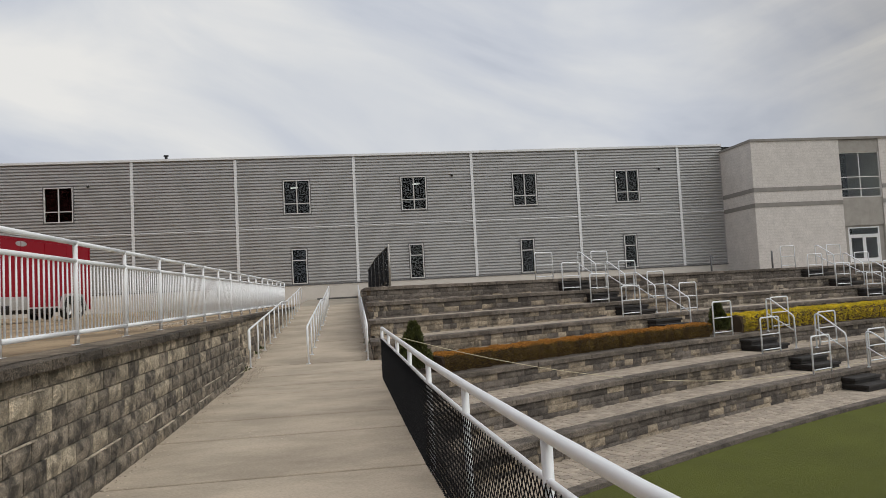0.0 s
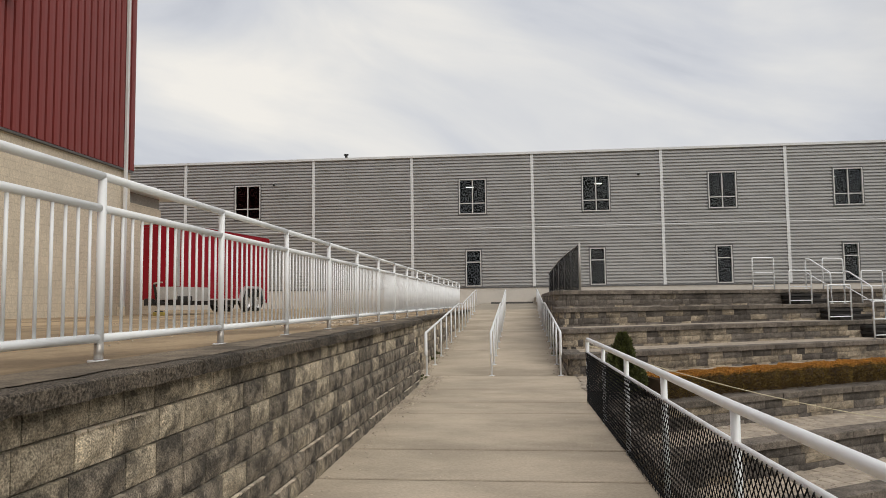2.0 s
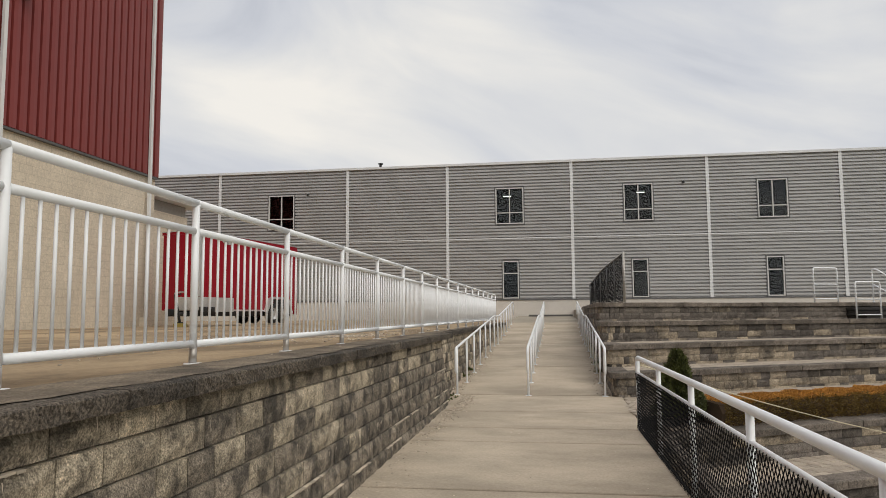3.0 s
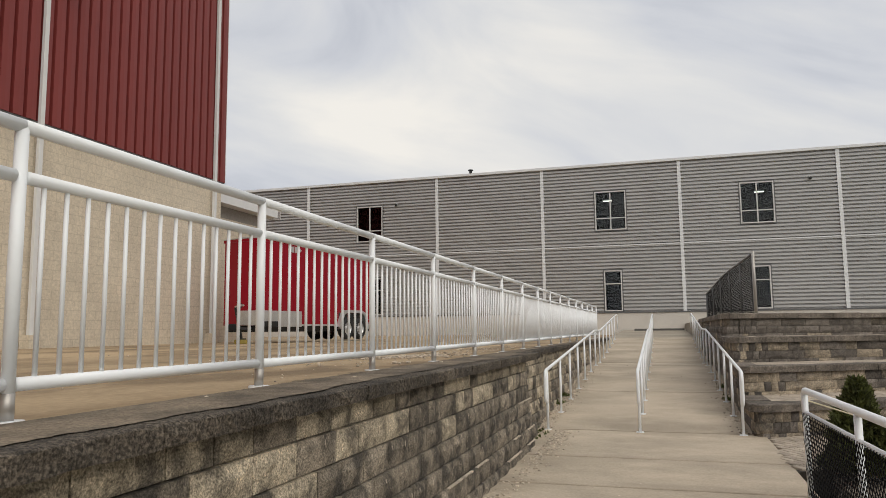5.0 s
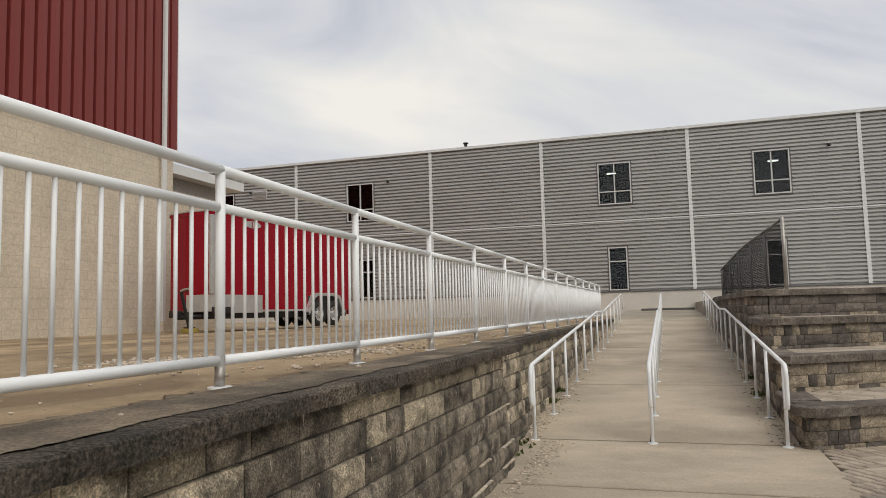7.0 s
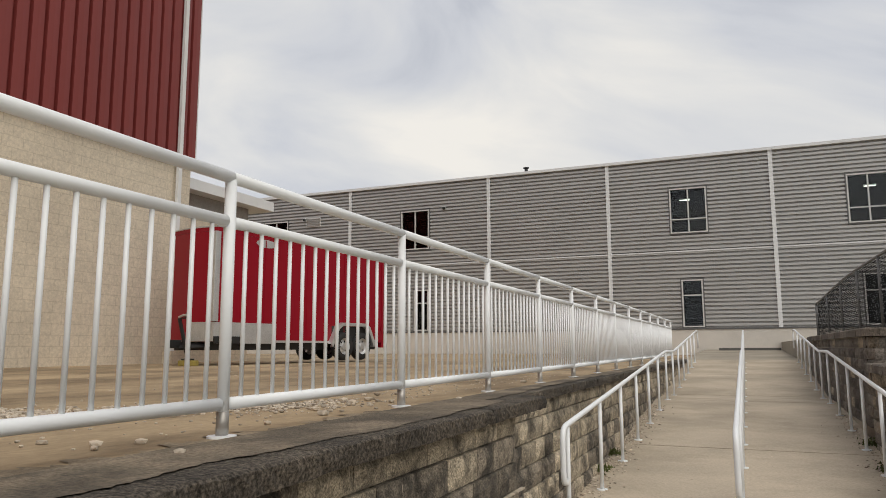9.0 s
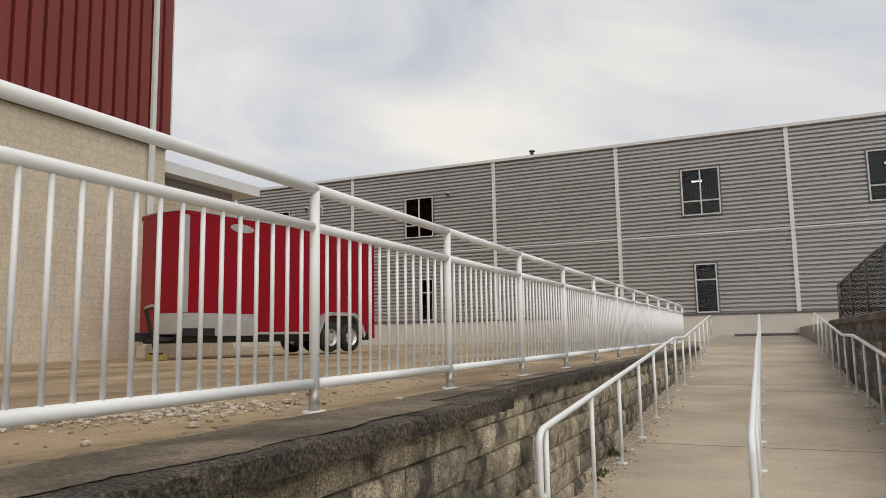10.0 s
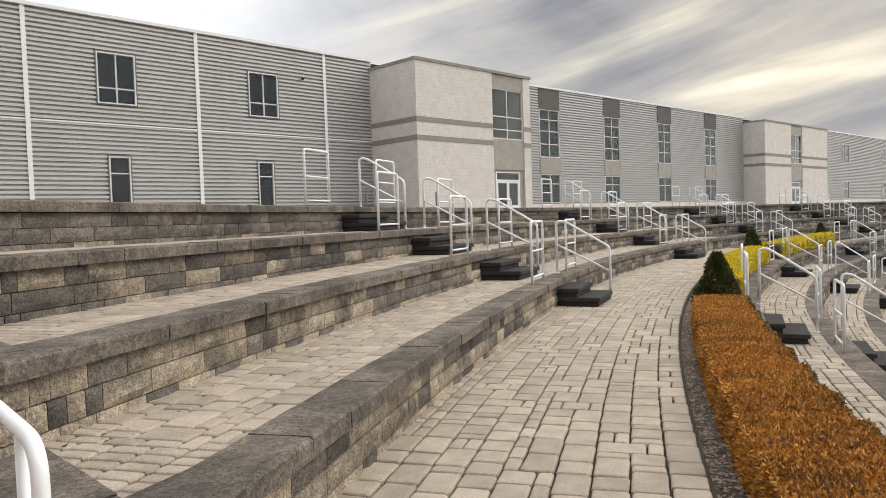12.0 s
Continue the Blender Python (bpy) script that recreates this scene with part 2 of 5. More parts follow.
M_CREAM = material("cream_painted_block", (0.64, 0.565, 0.45), 0.9, mottle=0.1, mottle_scale=1.1, grain=0.14, grain_scale=22, stretch=(1, 1, 1), bump=0.7, bump_scale=8, coursing=(0.4, 0.2))
M_GLASS = glass_material("dark_window_glass")
# near-black stands in for the shade inside rooms behind the glass
M_ROOM_SHADE = material("room_shade_black", (0.02, 0.02, 0.02), 0.9, mottle=0.2)
M_FRAME = material("window_frame_metal", (0.62, 0.61, 0.59), 0.45, mottle=0.05)
M_FRAMED = material("dark_window_frame", (0.12, 0.12, 0.12), 0.45, mottle=0.05)
M_TURF = material("artificial_turf", (0.10, 0.112, 0.012), 1.0, mottle=0.12, mottle_scale=0.7, grain=0.22, grain_scale=120, bump=0.8, bump_scale=200)
M_GROUND = material("upper_ground", (0.33, 0.29, 0.23), 0.95, mottle=0.2, mottle_scale=0.6, grain=0.12, grain_scale=30, bump=0.3)
M_GRAVEL = material("gravel_strip", (0.24, 0.2, 0.16), 1.0, mottle=0.25, mottle_scale=9, grain=0.5, grain_scale=70, bump=1.0, bump_scale=70)
M_TRED = material("glossy_red_panel", (0.27, 0.003, 0.014), 0.3, spec=0.25, mottle=0.04, mottle_scale=1.0)
M_TWHITE = material("diamond_plate", (0.62, 0.62, 0.62), 0.3, metal=0.7, mottle=0.1, mottle_scale=4, grain=0.12, grain_scale=60, bump=0.4, bump_scale=90)
M_TYRE = material("black_rubber", (0.018, 0.018, 0.018), 0.75, mottle=0.2, mottle_scale=8)
M_BLACK = material("black_steel", (0.015, 0.015, 0.016), 0.5, mottle=0.1)
M_RUBBER = material("black_step_stone", (0.035, 0.032, 0.03), 0.9, mottle=0.25, mottle_scale=4, grain=0.2, bump=0.4)
M_HEDGE = material("russet_hedge_leaf", (0.46, 0.215, 0.035), 0.8, mottle=0.3, mottle_scale=2.5, island=0.4)
# russet leaf darkened to olive: the field side's shade put into the colour
M_HEDGE_SHADE = material("shaded_hedge_leaf", (0.17, 0.11, 0.025), 0.8, mottle=0.45, mottle_scale=3.0, island=0.5)
M_YELLOW = material("yellow_hedge_leaf", (0.72, 0.57, 0.03), 0.75, mottle=0.25, mottle_scale=3.0, island=0.3)
M_GREEN = material("dark_evergreen_leaf", (0.075, 0.085, 0.02), 0.8, mottle=0.4, mottle_scale=4.0, island=0.5)
M_TWIG = material("brown_twigs", (0.07, 0.045, 0.025), 0.9, mottle=0.3)
M_PEBBLE = material("pale_rubble", (0.52, 0.45, 0.36), 0.95, mottle=0.2, mottle_scale=20, island=0.35, bump=0.3)
M_GSTONE = material("brown_gravel_stone", (0.34, 0.27, 0.205), 0.95, mottle=0.2, mottle_scale=20, island=0.4, bump=0.3)
M_DIRT = material("damp_dirt", (0.30, 0.24, 0.165), 0.95, mottle=0.3, mottle_scale=5, grain=0.3, grain_scale=60, bump=0.4, bump_scale=60, dark=(0.06, 0.045, 0.03), dark_scale=2.0, dark_amount=0.45)
M_DUST = material("trodden_dust", (0.205, 0.165, 0.118), 0.95, mottle=0.3, mottle_scale=4, grain=0.4, grain_scale=70, bump=0.5, bump_scale=80, dark=(0.05, 0.042, 0.032), dark_scale=2.2, dark_amount=0.65)
M_CHOCK = material("yellow_chock", (0.32, 0.25, 0.06), 0.7, mottle=0.2, mottle_scale=8)
M_WEED = material("weed_green", (0.07, 0.085, 0.02), 0.9, mottle=0.3, island=0.3)
M_ROPE = material("yellowed_rope", (0.62, 0.55, 0.38), 0.8, mottle=0.1)


# ---- mesh helpers ----
def part(name, bm, mat, parent=None, label="", smooth=False):
    me = bpy.data.meshes.new(name)
    bm.to_mesh(me)
    bm.free()
    me.materials.append(mat)
    if smooth:
        for p in me.polygons:
            p.use_smooth = True
    ob = new(name, me)
    if parent:
        ob.parent = parent
    if label:
        ob["label"] = label
    return ob


def thing(name, label, category, group="", kind="", at=None):
    ob = new(name)
    ob.empty_display_size = 0.2
    if at is not None:
        ob.matrix_world = at
    return tagged(ob, label, category, group, kind)


def mesh_of(name, verts, faces, mat):
    me = bpy.data.meshes.new(name)
    me.from_pydata(verts, [], faces)
    me.materials.append(mat)
    return me


def box(bm, x0, x1, y0, y1, z0, z1, m=None, bevel=0.0):
    v = [bm.verts.new((x, y, z)) for z in (z0, z1) for y in (y0, y1) for x in (x0, x1)]
    fs = [bm.faces.new([v[i] for i in f]) for f in ((0, 2, 3, 1), (4, 5, 7, 6), (0, 1, 5, 4), (2, 6, 7, 3), (0, 4, 6, 2), (1, 3, 7, 5))]
    if bevel:
        es = list({e for f in fs for e in f.edges})
        r = bmesh.ops.bevel(bm, geom=es, offset=bevel, segments=2, affect="EDGES", profile=0.6)
        v = list({w for f in r["faces"] for w in f.verts} | {w for w in v if w.is_valid})
    if m is not None:
        bmesh.ops.transform(bm, matrix=m, verts=[w for w in v if w.is_valid])
    return v


def boxes(*specs, bevel=0.0):
    bm = bmesh.new()
    for s in specs:
        box(bm, *s, bevel=bevel)
    return bm


def tube(bm, pts, r, seg=10, caps=True):
    """A round bar through the points, mitred at the bends."""
    pts = [Vector(p) for p in pts]
    rings = []
    for i, p in enumerate(pts):
        a = (p - pts[i - 1]).normalized() if i else (pts[1] - p).normalized()
        b = (pts[i + 1] - p).normalized() if i < len(pts) - 1 else a
        d = (a + b).normalized()
        k = 1.0 / max(0.5, d.dot(a))
        up = Vector((0, 0, 1)) if abs(d.z) < 0.95 else Vector((0, 1, 0))
        if i and abs(rings_up.dot(d)) < 0.95:
            up = rings_up
        u = (up - d * up.dot(d)).normalized()
        w = d.cross(u)
        rings_up = u
        flat = (b - a)
        flat = flat.normalized() if flat.length > 1e-4 else None
        ring = []
        for s in range(seg):
            o = (u * math.cos(2 * math.pi * s / seg) + w * math.sin(2 * math.pi * s / seg)) * r
            if flat is not None:
                o += flat * o.dot(flat) * (k - 1)
            ring.append(bm.verts.new(p + o))
        rings.append(ring)
    for A, B in zip(rings, rings[1:]):
        for s in range(seg):
            bm.faces.new((A[s], A[(s + 1) % seg], B[(s + 1) % seg], B[s]))
    if caps:
        bm.faces.new(rings[0][::-1])
        bm.faces.new(rings[-1])
    bmesh.ops.recalc_face_normals(bm, faces=bm.faces[:]) if len(bm.faces) < 400 else None


def bent(pts, r=0.09, n=5):
    """The polyline with its corners rounded."""
    pts = [Vector(p) for p in pts]
    out = [pts[0]]
    for a, b, c in zip(pts, pts[1:], pts[2:]):
        d0, d1 = min(r, (a - b).length / 2.2), min(r, (c - b).length / 2.2)
        p, q = b + (a - b).normalized() * d0, b + (c - b).normalized() * d1
        for i in range(n + 1):
            t = i / n
            out.append(p * (1 - t) ** 2 + b * 2 * t * (1 - t) + q * t * t)
    return out + [pts[-1]]


def disc(bm, x, y, z, r, h, seg=14):
    tube(bm, [(x, y, z), (x, y, z + h)], r, seg)


# ---- plan ----
CX, CY = 37.4, -43.3                       # centre of the terrace arcs
R_T = [70.68, 71.93, 73.12, 74.38]             # fronts of the upper terraces
Z_T = [0.46, 0.90, 1.34, 1.78]
R_L = [67.65, 66.4, 65.2]                   # fronts of the lower terraces
Z_L = [-0.10, -0.55, -1.03]
R_F, Z_F = 63.85, -1.48                     # kerb of the field
X_SIDE = 0.58                              # terrace side beside the ramp
CAPH = 0.105                               # terrace cap thickness
WALL_X, WALL_TOP, RAIL_X = -2.26, 1.185, -2.848
FENCE_END = 13.7
BY, BASE_Z, ROOF_Z = 47.2, 2.43, 10.68     # long building's front
TH_END = 52.0


def on_arc(r, th):
    """A place on a terrace arc, which opens out a little away from the ramp."""
    r = r + 0.035 * min(12.0, max(0.0, th + 30.5))
    return CX + r * math.sin(radians(th)), CY + r * math.cos(radians(th))


def th_at_x(r, x):
    return math.degrees(math.asin((x - CX) / r))


def fence_x(y):
    if y > FENCE_END:
        return 0.70
    return float(np.interp(y, [-8.0, 2.3, 3.1, 4.8, 6.8, 8.5, 13.7], [2.0, 0.985, 0.935, 0.86, 0.79, 0.76, 0.662]))


def walk_z(y):
    return -0.08 if y < 9 else -0.08 + 0.11 * min(1, (y - 9) / 8.3)


def ramp_z(y):
    pts = ((17.3, 0.03), (25.2, 0.58), (26.9, 0.58), (34.0, 1.18), (99, 1.18))
    if y <= 17.3:
        return walk_z(y)
    for (a, za), (b, zb) in zip(pts, pts[1:]):
        if y <= b:
            return za + (zb - za) * (y - a) / (b - a)


def strip(name, left, right, mat, parent=None, thick=0.25):
    """A solid slab between two 3D lines of the same count."""
    bm = bmesh.new()
    rows = []
    for a, b in zip(left, right):
        rows.append([bm.verts.new(p) for p in (a, b, (b[0], b[1], b[2] - thick), (a[0], a[1], a[2] - thick))])
    for A, B in zip(rows, rows[1:]):
        for i in range(4):
            j = (i + 1) % 4
            bm.faces.new((A[i], A[j], B[j], B[i]))
    bm.faces.new(rows[0][::-1])
    bm.faces.new(rows[-1])
    bmesh.ops.recalc_face_normals(bm, faces=bm.faces[:])
    return part(name, bm, mat, parent)


def slab(name, poly, z0, z1, mat, parent=None):
    bm = bmesh.new()
    lo = [bm.verts.new((x, y, z0)) for x, y in poly]
    hi = [bm.verts.new((x, y, z1)) for x, y in poly]
    n = len(poly)
    bm.faces.new(lo[::-1])
    bm.faces.new(hi)
    for i in range(n):
        bm.faces.new((lo[i], lo[(i + 1) % n], hi[(i + 1) % n], hi[i]))
    bmesh.ops.recalc_face_normals(bm, faces=bm.faces[:])
    return part(name, bm, mat, parent)


# ---- ground ----
g = slab("ground", [(-900, -900), (900, -900), (900, 900), (-900, 900)], -2.4, -1.80, M_GROUND)
tagged(g, "pale gravelly ground reaching to the horizon", "ground", kind="structure")

turf_poly = [on_arc(R_F - 0.16, t) for t in np.linspace(th_at_x(R_F, 0.9), TH_END, 60)]
turf_poly += [(95, -60), (0.9, -60)]
tf = slab("ground", turf_poly, -1.78, Z_F - 0.05, M_TURF)
tagged(tf, "flat green artificial turf playing field", "field", kind="structure")

# plaza on the retained level, and the upper ground behind the terraces
def plaza_z(x):
    """The plaza falls gently toward the retaining wall."""
    return float(np.interp(x, [-9.0, -3.6], [1.24, 1.175]))


px = [-60, -9.0, -3.6, -2.66]
pz = strip("pavement", [(x, BY + 0.5, plaza_z(x)) for x in px], [(x, -40, plaza_z(x)) for x in px], M_PLAZA, None, 1.0)
hy = [(34.0, 1.175), (36.5, 1.19), (BY + 0.5, 1.44)]
pz2 = strip("pavement", [(-2.66, y, z) for y, z in hy], [(X_SIDE, y, z) for y, z in hy], M_GROUND, None, 1.0)
tagged(pz2, "grey gravelly ground at the head of the ramp", "pavement", kind="structure")
tagged(pz, "brown-stained concrete plaza with scattered rubble", "pavement", kind="structure")
up_poly = [(X_SIDE + 0.02, 33.5), (X_SIDE + 0.02, 22.6)]
up_poly += [on_arc(R_T[3] + 0.2, t) for t in np.linspace(th_at_x(R_T[3], 1.2), TH_END, 60)]
up_poly += [(150, 0), (150, BY + 0.4), (X_SIDE + 0.02, BY + 0.4)]
ug = slab("ground", up_poly, 0.0, 1.75, M_GROUND)
tagged(ug, "upper ground between terraces and long building", "ground", kind="structure")

# ---- walkway and ramp ----
ys = [-8.0, -5.6, -3.4, -1.2, 0.9, 3.0, 5.05, 7.1, 9.15, 10.4, 12.7, 13.7, 15.2, 17.3]
wk = thing("walkway", "broad worn concrete walkway in jointed slabs", "walkway", kind="structure")
for a, b in zip(ys, ys[1:]):
    g0 = 0.026
    bm = bmesh.new()
    rows = []
    for y in (a + g0, b - g0):
        rows.append([bm.verts.new((x, y, z)) for x, z in ((-2.52, walk_z(y)), (fence_x(y) + 0.04, walk_z(y)), (fence_x(y) + 0.04, walk_z(y) - 0.3), (-2.52, walk_z(y) - 0.3))])
    for i in range(4):
        bm.faces.new((rows[0][i], rows[0][(i + 1) % 4], rows[1][(i + 1) % 4], rows[1][i]))
    bm.faces.new(rows[0][::-1]), bm.faces.new(rows[1])
    bmesh.ops.recalc_face_normals(bm, faces=bm.faces[:])
    bmesh.ops.bevel(bm, geom=bm.edges[:], offset=0.008, segments=1, affect="EDGES")
    part("slab", bm, M_CONC, wk)
bed = part("bed", boxes((-2.55, 0.72, -8, 17.3, -1.75, -0.12)), M_JOINT, wk)
rp = thing("ramp", "long pale concrete ramp with a level landing", "ramp", kind="structure")
ry = [17.3, 21.0, 25.3, 26.9, 30.4, 34.0]
for a, b in zip(ry, ry[1:]):
    for x0, x1 in ((-2.52, -0.955), (-0.945, 0.60)):
        bm = bmesh.new()
        rows = [[bm.verts.new(p) for p in ((x0, y, ramp_z(y)), (x1, y, ramp_z(y)), (x1, y, ramp_z(y) - 0.4), (x0, y, ramp_z(y) - 0.4))] for y in (a + 0.016, b - 0.016)]
        for i in range(4):
            bm.faces.new((rows[0][i], rows[0][(i + 1) % 4], rows[1][(i + 1) % 4], rows[1][i]))
        bm.faces.new(rows[0][::-1]), bm.faces.new(rows[1])
        bmesh.ops.recalc_face_normals(bm, faces=bm.faces[:])
        part("slab", bm, M_CONC, rp)
strip("bed", [(-2.5, y, ramp_z(y) - 0.03) for y in ry], [(0.58, y, ramp_z(y) - 0.03) for y in ry], M_JOINT, rp, 0.6)


# ---- left retaining wall ----
lw = thing("wall_retaining", "weathered split-face block retaining wall with dark stains", "retaining wall", kind="structure")
part("core", boxes((-2.68, WALL_X - 0.09, -8, 15.9, -0.6, 1.06), (-2.70, -2.55, 15.9, 34, -0.6, 1.06)), M_JOINT, lw)
COURSE = 0.175


def rough_block(name, w, h, d, mat, seed, chip=0.012):
    """A split-face block: front face at y=0 bulging toward -y, back at y=d. Origin in the lower left front corner."""
    rnd = random.Random(seed)
    nx, nz = 5, 4
    vs, fs = [], []
    for k in range(nz):
        for i in range(nx):
            edge = i in (0, nx - 1) or k in (0, nz - 1)
            x, z = w * i / (nx - 1), h * k / (nz - 1)
            if edge:
                x += rnd.uniform(-0.3, 0.3) * chip * (1 if i == 0 else -1 if i == nx - 1 else 0)
            vs.append((x, 0.007 if edge else -rnd.uniform(0.0, chip * 2.2), z))
    for k in range(nz - 1):
        for i in range(nx - 1):
            a = k * nx + i
            fs.append((a, a + 1, a + nx + 1, a + nx))
    b = len(vs)
    vs += [(0, d, 0), (w, d, 0), (w, d, h), (0, d, h)]
    fs += [(b, b + 1) + tuple(range(nx - 1, -1, -1)), (b + 3, b + 2)[::-1] + tuple(range((nz - 1) * nx, nz * nx))[::1][::-1][::-1]]
    fs[-1] = tuple(range((nz - 1) * nx, nz * nx)) + (b + 2, b + 3)
    fs += [tuple(k * nx for k in range(nz - 1, -1, -1))[::-1] + (b + 3, b), tuple(k * nx + nx - 1 for k in range(nz)) + (b + 2, b + 1)]
    return mesh_of(name, vs, fs, mat)

# ---- terraces ----
def tier_line(r, zlo_y, th1=TH_END, rc=0.2, back=1.6):
    """Plan of a terrace front: from the ramp side, round the corner, along the arc. Rows x, y, outward nx, ny, length so far."""
    pts = []
    th0 = th_at_x(r, X_SIDE)
    x0, y0 = on_arc(r, th0)
    for i in range(9):
        pts.append((X_SIDE, y0 + rc + (back - rc) * (1 - i / 8)))
    tth = th0 + math.degrees(rc * 1.1 / r)
    tx, ty = on_arc(r, tth)
    for i in range(1, 9):
        t = i / 9
        a = Vector((X_SIDE, y0 + rc)) * (1 - t) ** 2 + Vector((x0, y0)) * 2 * t * (1 - t) + Vector((tx, ty)) * t * t
        pts.append(tuple(a))
    n = max(8, int((th1 - tth) * 1.2))
    for i in range(n + 1):
        pts.append(on_arc(r, tth + (th1 - tth) * (i / n) ** 1.25))
    return pts


def arc_line(r, x0, th1=TH_END):
    th0 = th_at_x(r, x0)
    n = int((th1 - th0) * 1.2)
    return [on_arc(r, th0 + (th1 - th0) * (i / n) ** 1.25) for i in range(n + 1)]


def with_normals(pts):
    out, s = [], 0.0
    for i, p in enumerate(pts):
        a, b = pts[max(0, i - 1)], pts[min(len(pts) - 1, i + 1)]
        d = Vector((b[0] - a[0], b[1] - a[1])).normalized()
        if i:
            s += math.dist(p, pts[i - 1])
        out.append((p[0], p[1], d.y, -d.x, s))
    return out


def sweep(name, pts, prof, mat, parent=None, label=""):
    """A closed section (inward offset, z) swept along a plan line."""
    bm = bmesh.new()
    rings = []
    for x, y, nx, ny, s in with_normals(pts):
        rings.append([bm.verts.new((x - nx * o, y - ny * o, z)) for o, z in prof])
    k = len(prof)
    for A, B in zip(rings, rings[1:]):
        for i in range(k):
            bm.faces.new((A[i], A[(i + 1) % k], B[(i + 1) % k], B[i]))
    bm.faces.new(rings[0][::-1]), bm.faces.new(rings[-1])
    bmesh.ops.recalc_face_normals(bm, faces=bm.faces[:])
    return part(name, bm, mat, parent, label)


TIERS = []
for i, (r, z) in enumerate(zip(R_T, Z_T)):
    TIERS.append((tier_line(r, 0, back=(1.75 if i < 3 else 9.5)), z, (0.02 if i == 0 else Z_T[i - 1]), r, "seat_terrace"))
for i, (r, z) in enumerate(zip(R_L, Z_L)):
    zl = Z_L[i + 1] if i < 2 else Z_F
    TIERS.append((arc_line(r, 0.95), z, zl, r, "lower_terrace"))
TWALL = []
for pts, z, zl, r, nm in TIERS:
    tw = thing("wall_terrace", "curved terrace wall of tan and grey blocks with dark cap", "terrace wall", kind="structure")
    sweep("core", pts, [(0.045, zl - 0.35), (0.30, zl - 0.35), (0.30, z - CAPH), (0.045, z - CAPH)], M_JOINT, tw)
    TWALL.append((tw, pts, z, zl, r))

# paved treads
def tread(r0, r1, z, x0, label, mat=M_JOINT):
    th0a, th0b = th_at_x(r0, x0), th_at_x(r1, x0)
    n = 70
    inner = [on_arc(r0, th0a + (TH_END - th0a) * i / n) + (z,) for i in range(n + 1)]
    outer = [on_arc(r1, th0b + (TH_END - th0b) * i / n) + (z,) for i in range(n + 1)]
    ob = strip("pavement", outer, inner, mat, None, 0.3)
    return tagged(ob, label, "paving", kind="structure")


TREADS = []
for i in range(3):
    TREADS.append((tread(R_T[i] + 0.28, R_T[i + 1] + 0.1, Z_T[i] - 0.036, X_SIDE + 0.2, "weathered tumbled pavers on a terrace tread"), R_T[i] + 0.30, R_T[i + 1] + 0.02, Z_T[i], X_SIDE + 0.3))
TREADS.append((tread(68.72, R_T[0] + 0.1, -0.01, X_SIDE - 0.02, "curving path of tan tumbled pavers"), 68.74, R_T[0] + 0.02, 0.02, X_SIDE))
TREADS.append((tread(R_L[1] + 0.28, R_L[0] + 0.1, Z_L[1] - 0.03, 0.95, "weathered tumbled pavers on a lower terrace"), R_L[1] + 0.30, R_L[0] + 0.02, Z_L[1], 0.96))
TREADS.append((tread(R_L[2] + 0.28, R_L[1] + 0.1, Z_L[2] - 0.03, 0.95, "weathered tumbled pavers on a lower terrace"), R_L[2] + 0.30, R_L[1] + 0.02, Z_L[2], 0.96))
TREADS.append((tread(R_F + 0.1, R_L[2] + 0.1, Z_F - 0.03, 0.95, "weathered tumbled pavers beside the field"), R_F + 0.12, R_L[2] + 0.02, Z_F, 0.96))
kb = sweep("kerb", arc_line(R_F, 0.95), [(-0.12, Z_F - 0.3), (0.1, Z_F - 0.3), (0.1, Z_F + 0.01), (-0.12, Z_F + 0.01)], M_TCAP)
tagged(kb, "dark stone kerb along the turf field", "kerb", kind="structure")
bedp = tread(R_L[0] + 0.28, 68.72, -0.08, 1.1, "planting bed of brown gravel behind the kerb", M_GRAVEL)
sidew = thing("wall_walkway", "block wall under the walkway edge", "retaining wall", kind="structure")
part("core", boxes((0.90, 1.08, 3.0, 13.7, -1.75, -0.14)), M_BLOCKR, sidew)
part("cap", boxes((0.93, 1.10, 3.0, 13.7, -0.138, -0.085), bevel=0.01), M_TCAP, sidew)


# ---- long building ----
PITCH = 0.194
bld = thing("wall_building", "long grey corrugated metal building with white joint trims", "building", kind="structure")


def siding(bm, x0, x1, z0, z1, y=BY):
    """Horizontal corrugation swept along x."""
    prof = []
    k0, k1 = math.floor(z0 / PITCH), math.ceil(z1 / PITCH)
    for k in range(k0, k1 + 1):
        for f, o in ((0.0, 0.0), (0.52, 0.0), (0.60, 0.12), (0.90, 0.12)):
            z = (k + f) * PITCH
            if z0 < z < z1:
                prof.append((z, o))
    prof = [(z0, 0.0)] + prof + [(z1, 0.0)]
    a = [bm.verts.new((x0, y + o, z)) for z, o in prof]
    b = [bm.verts.new((x1, y + o, z)) for z, o in prof]
    for i in range(len(prof) - 1):
        bm.faces.new((a[i], b[i], b[i + 1], a[i + 1]))


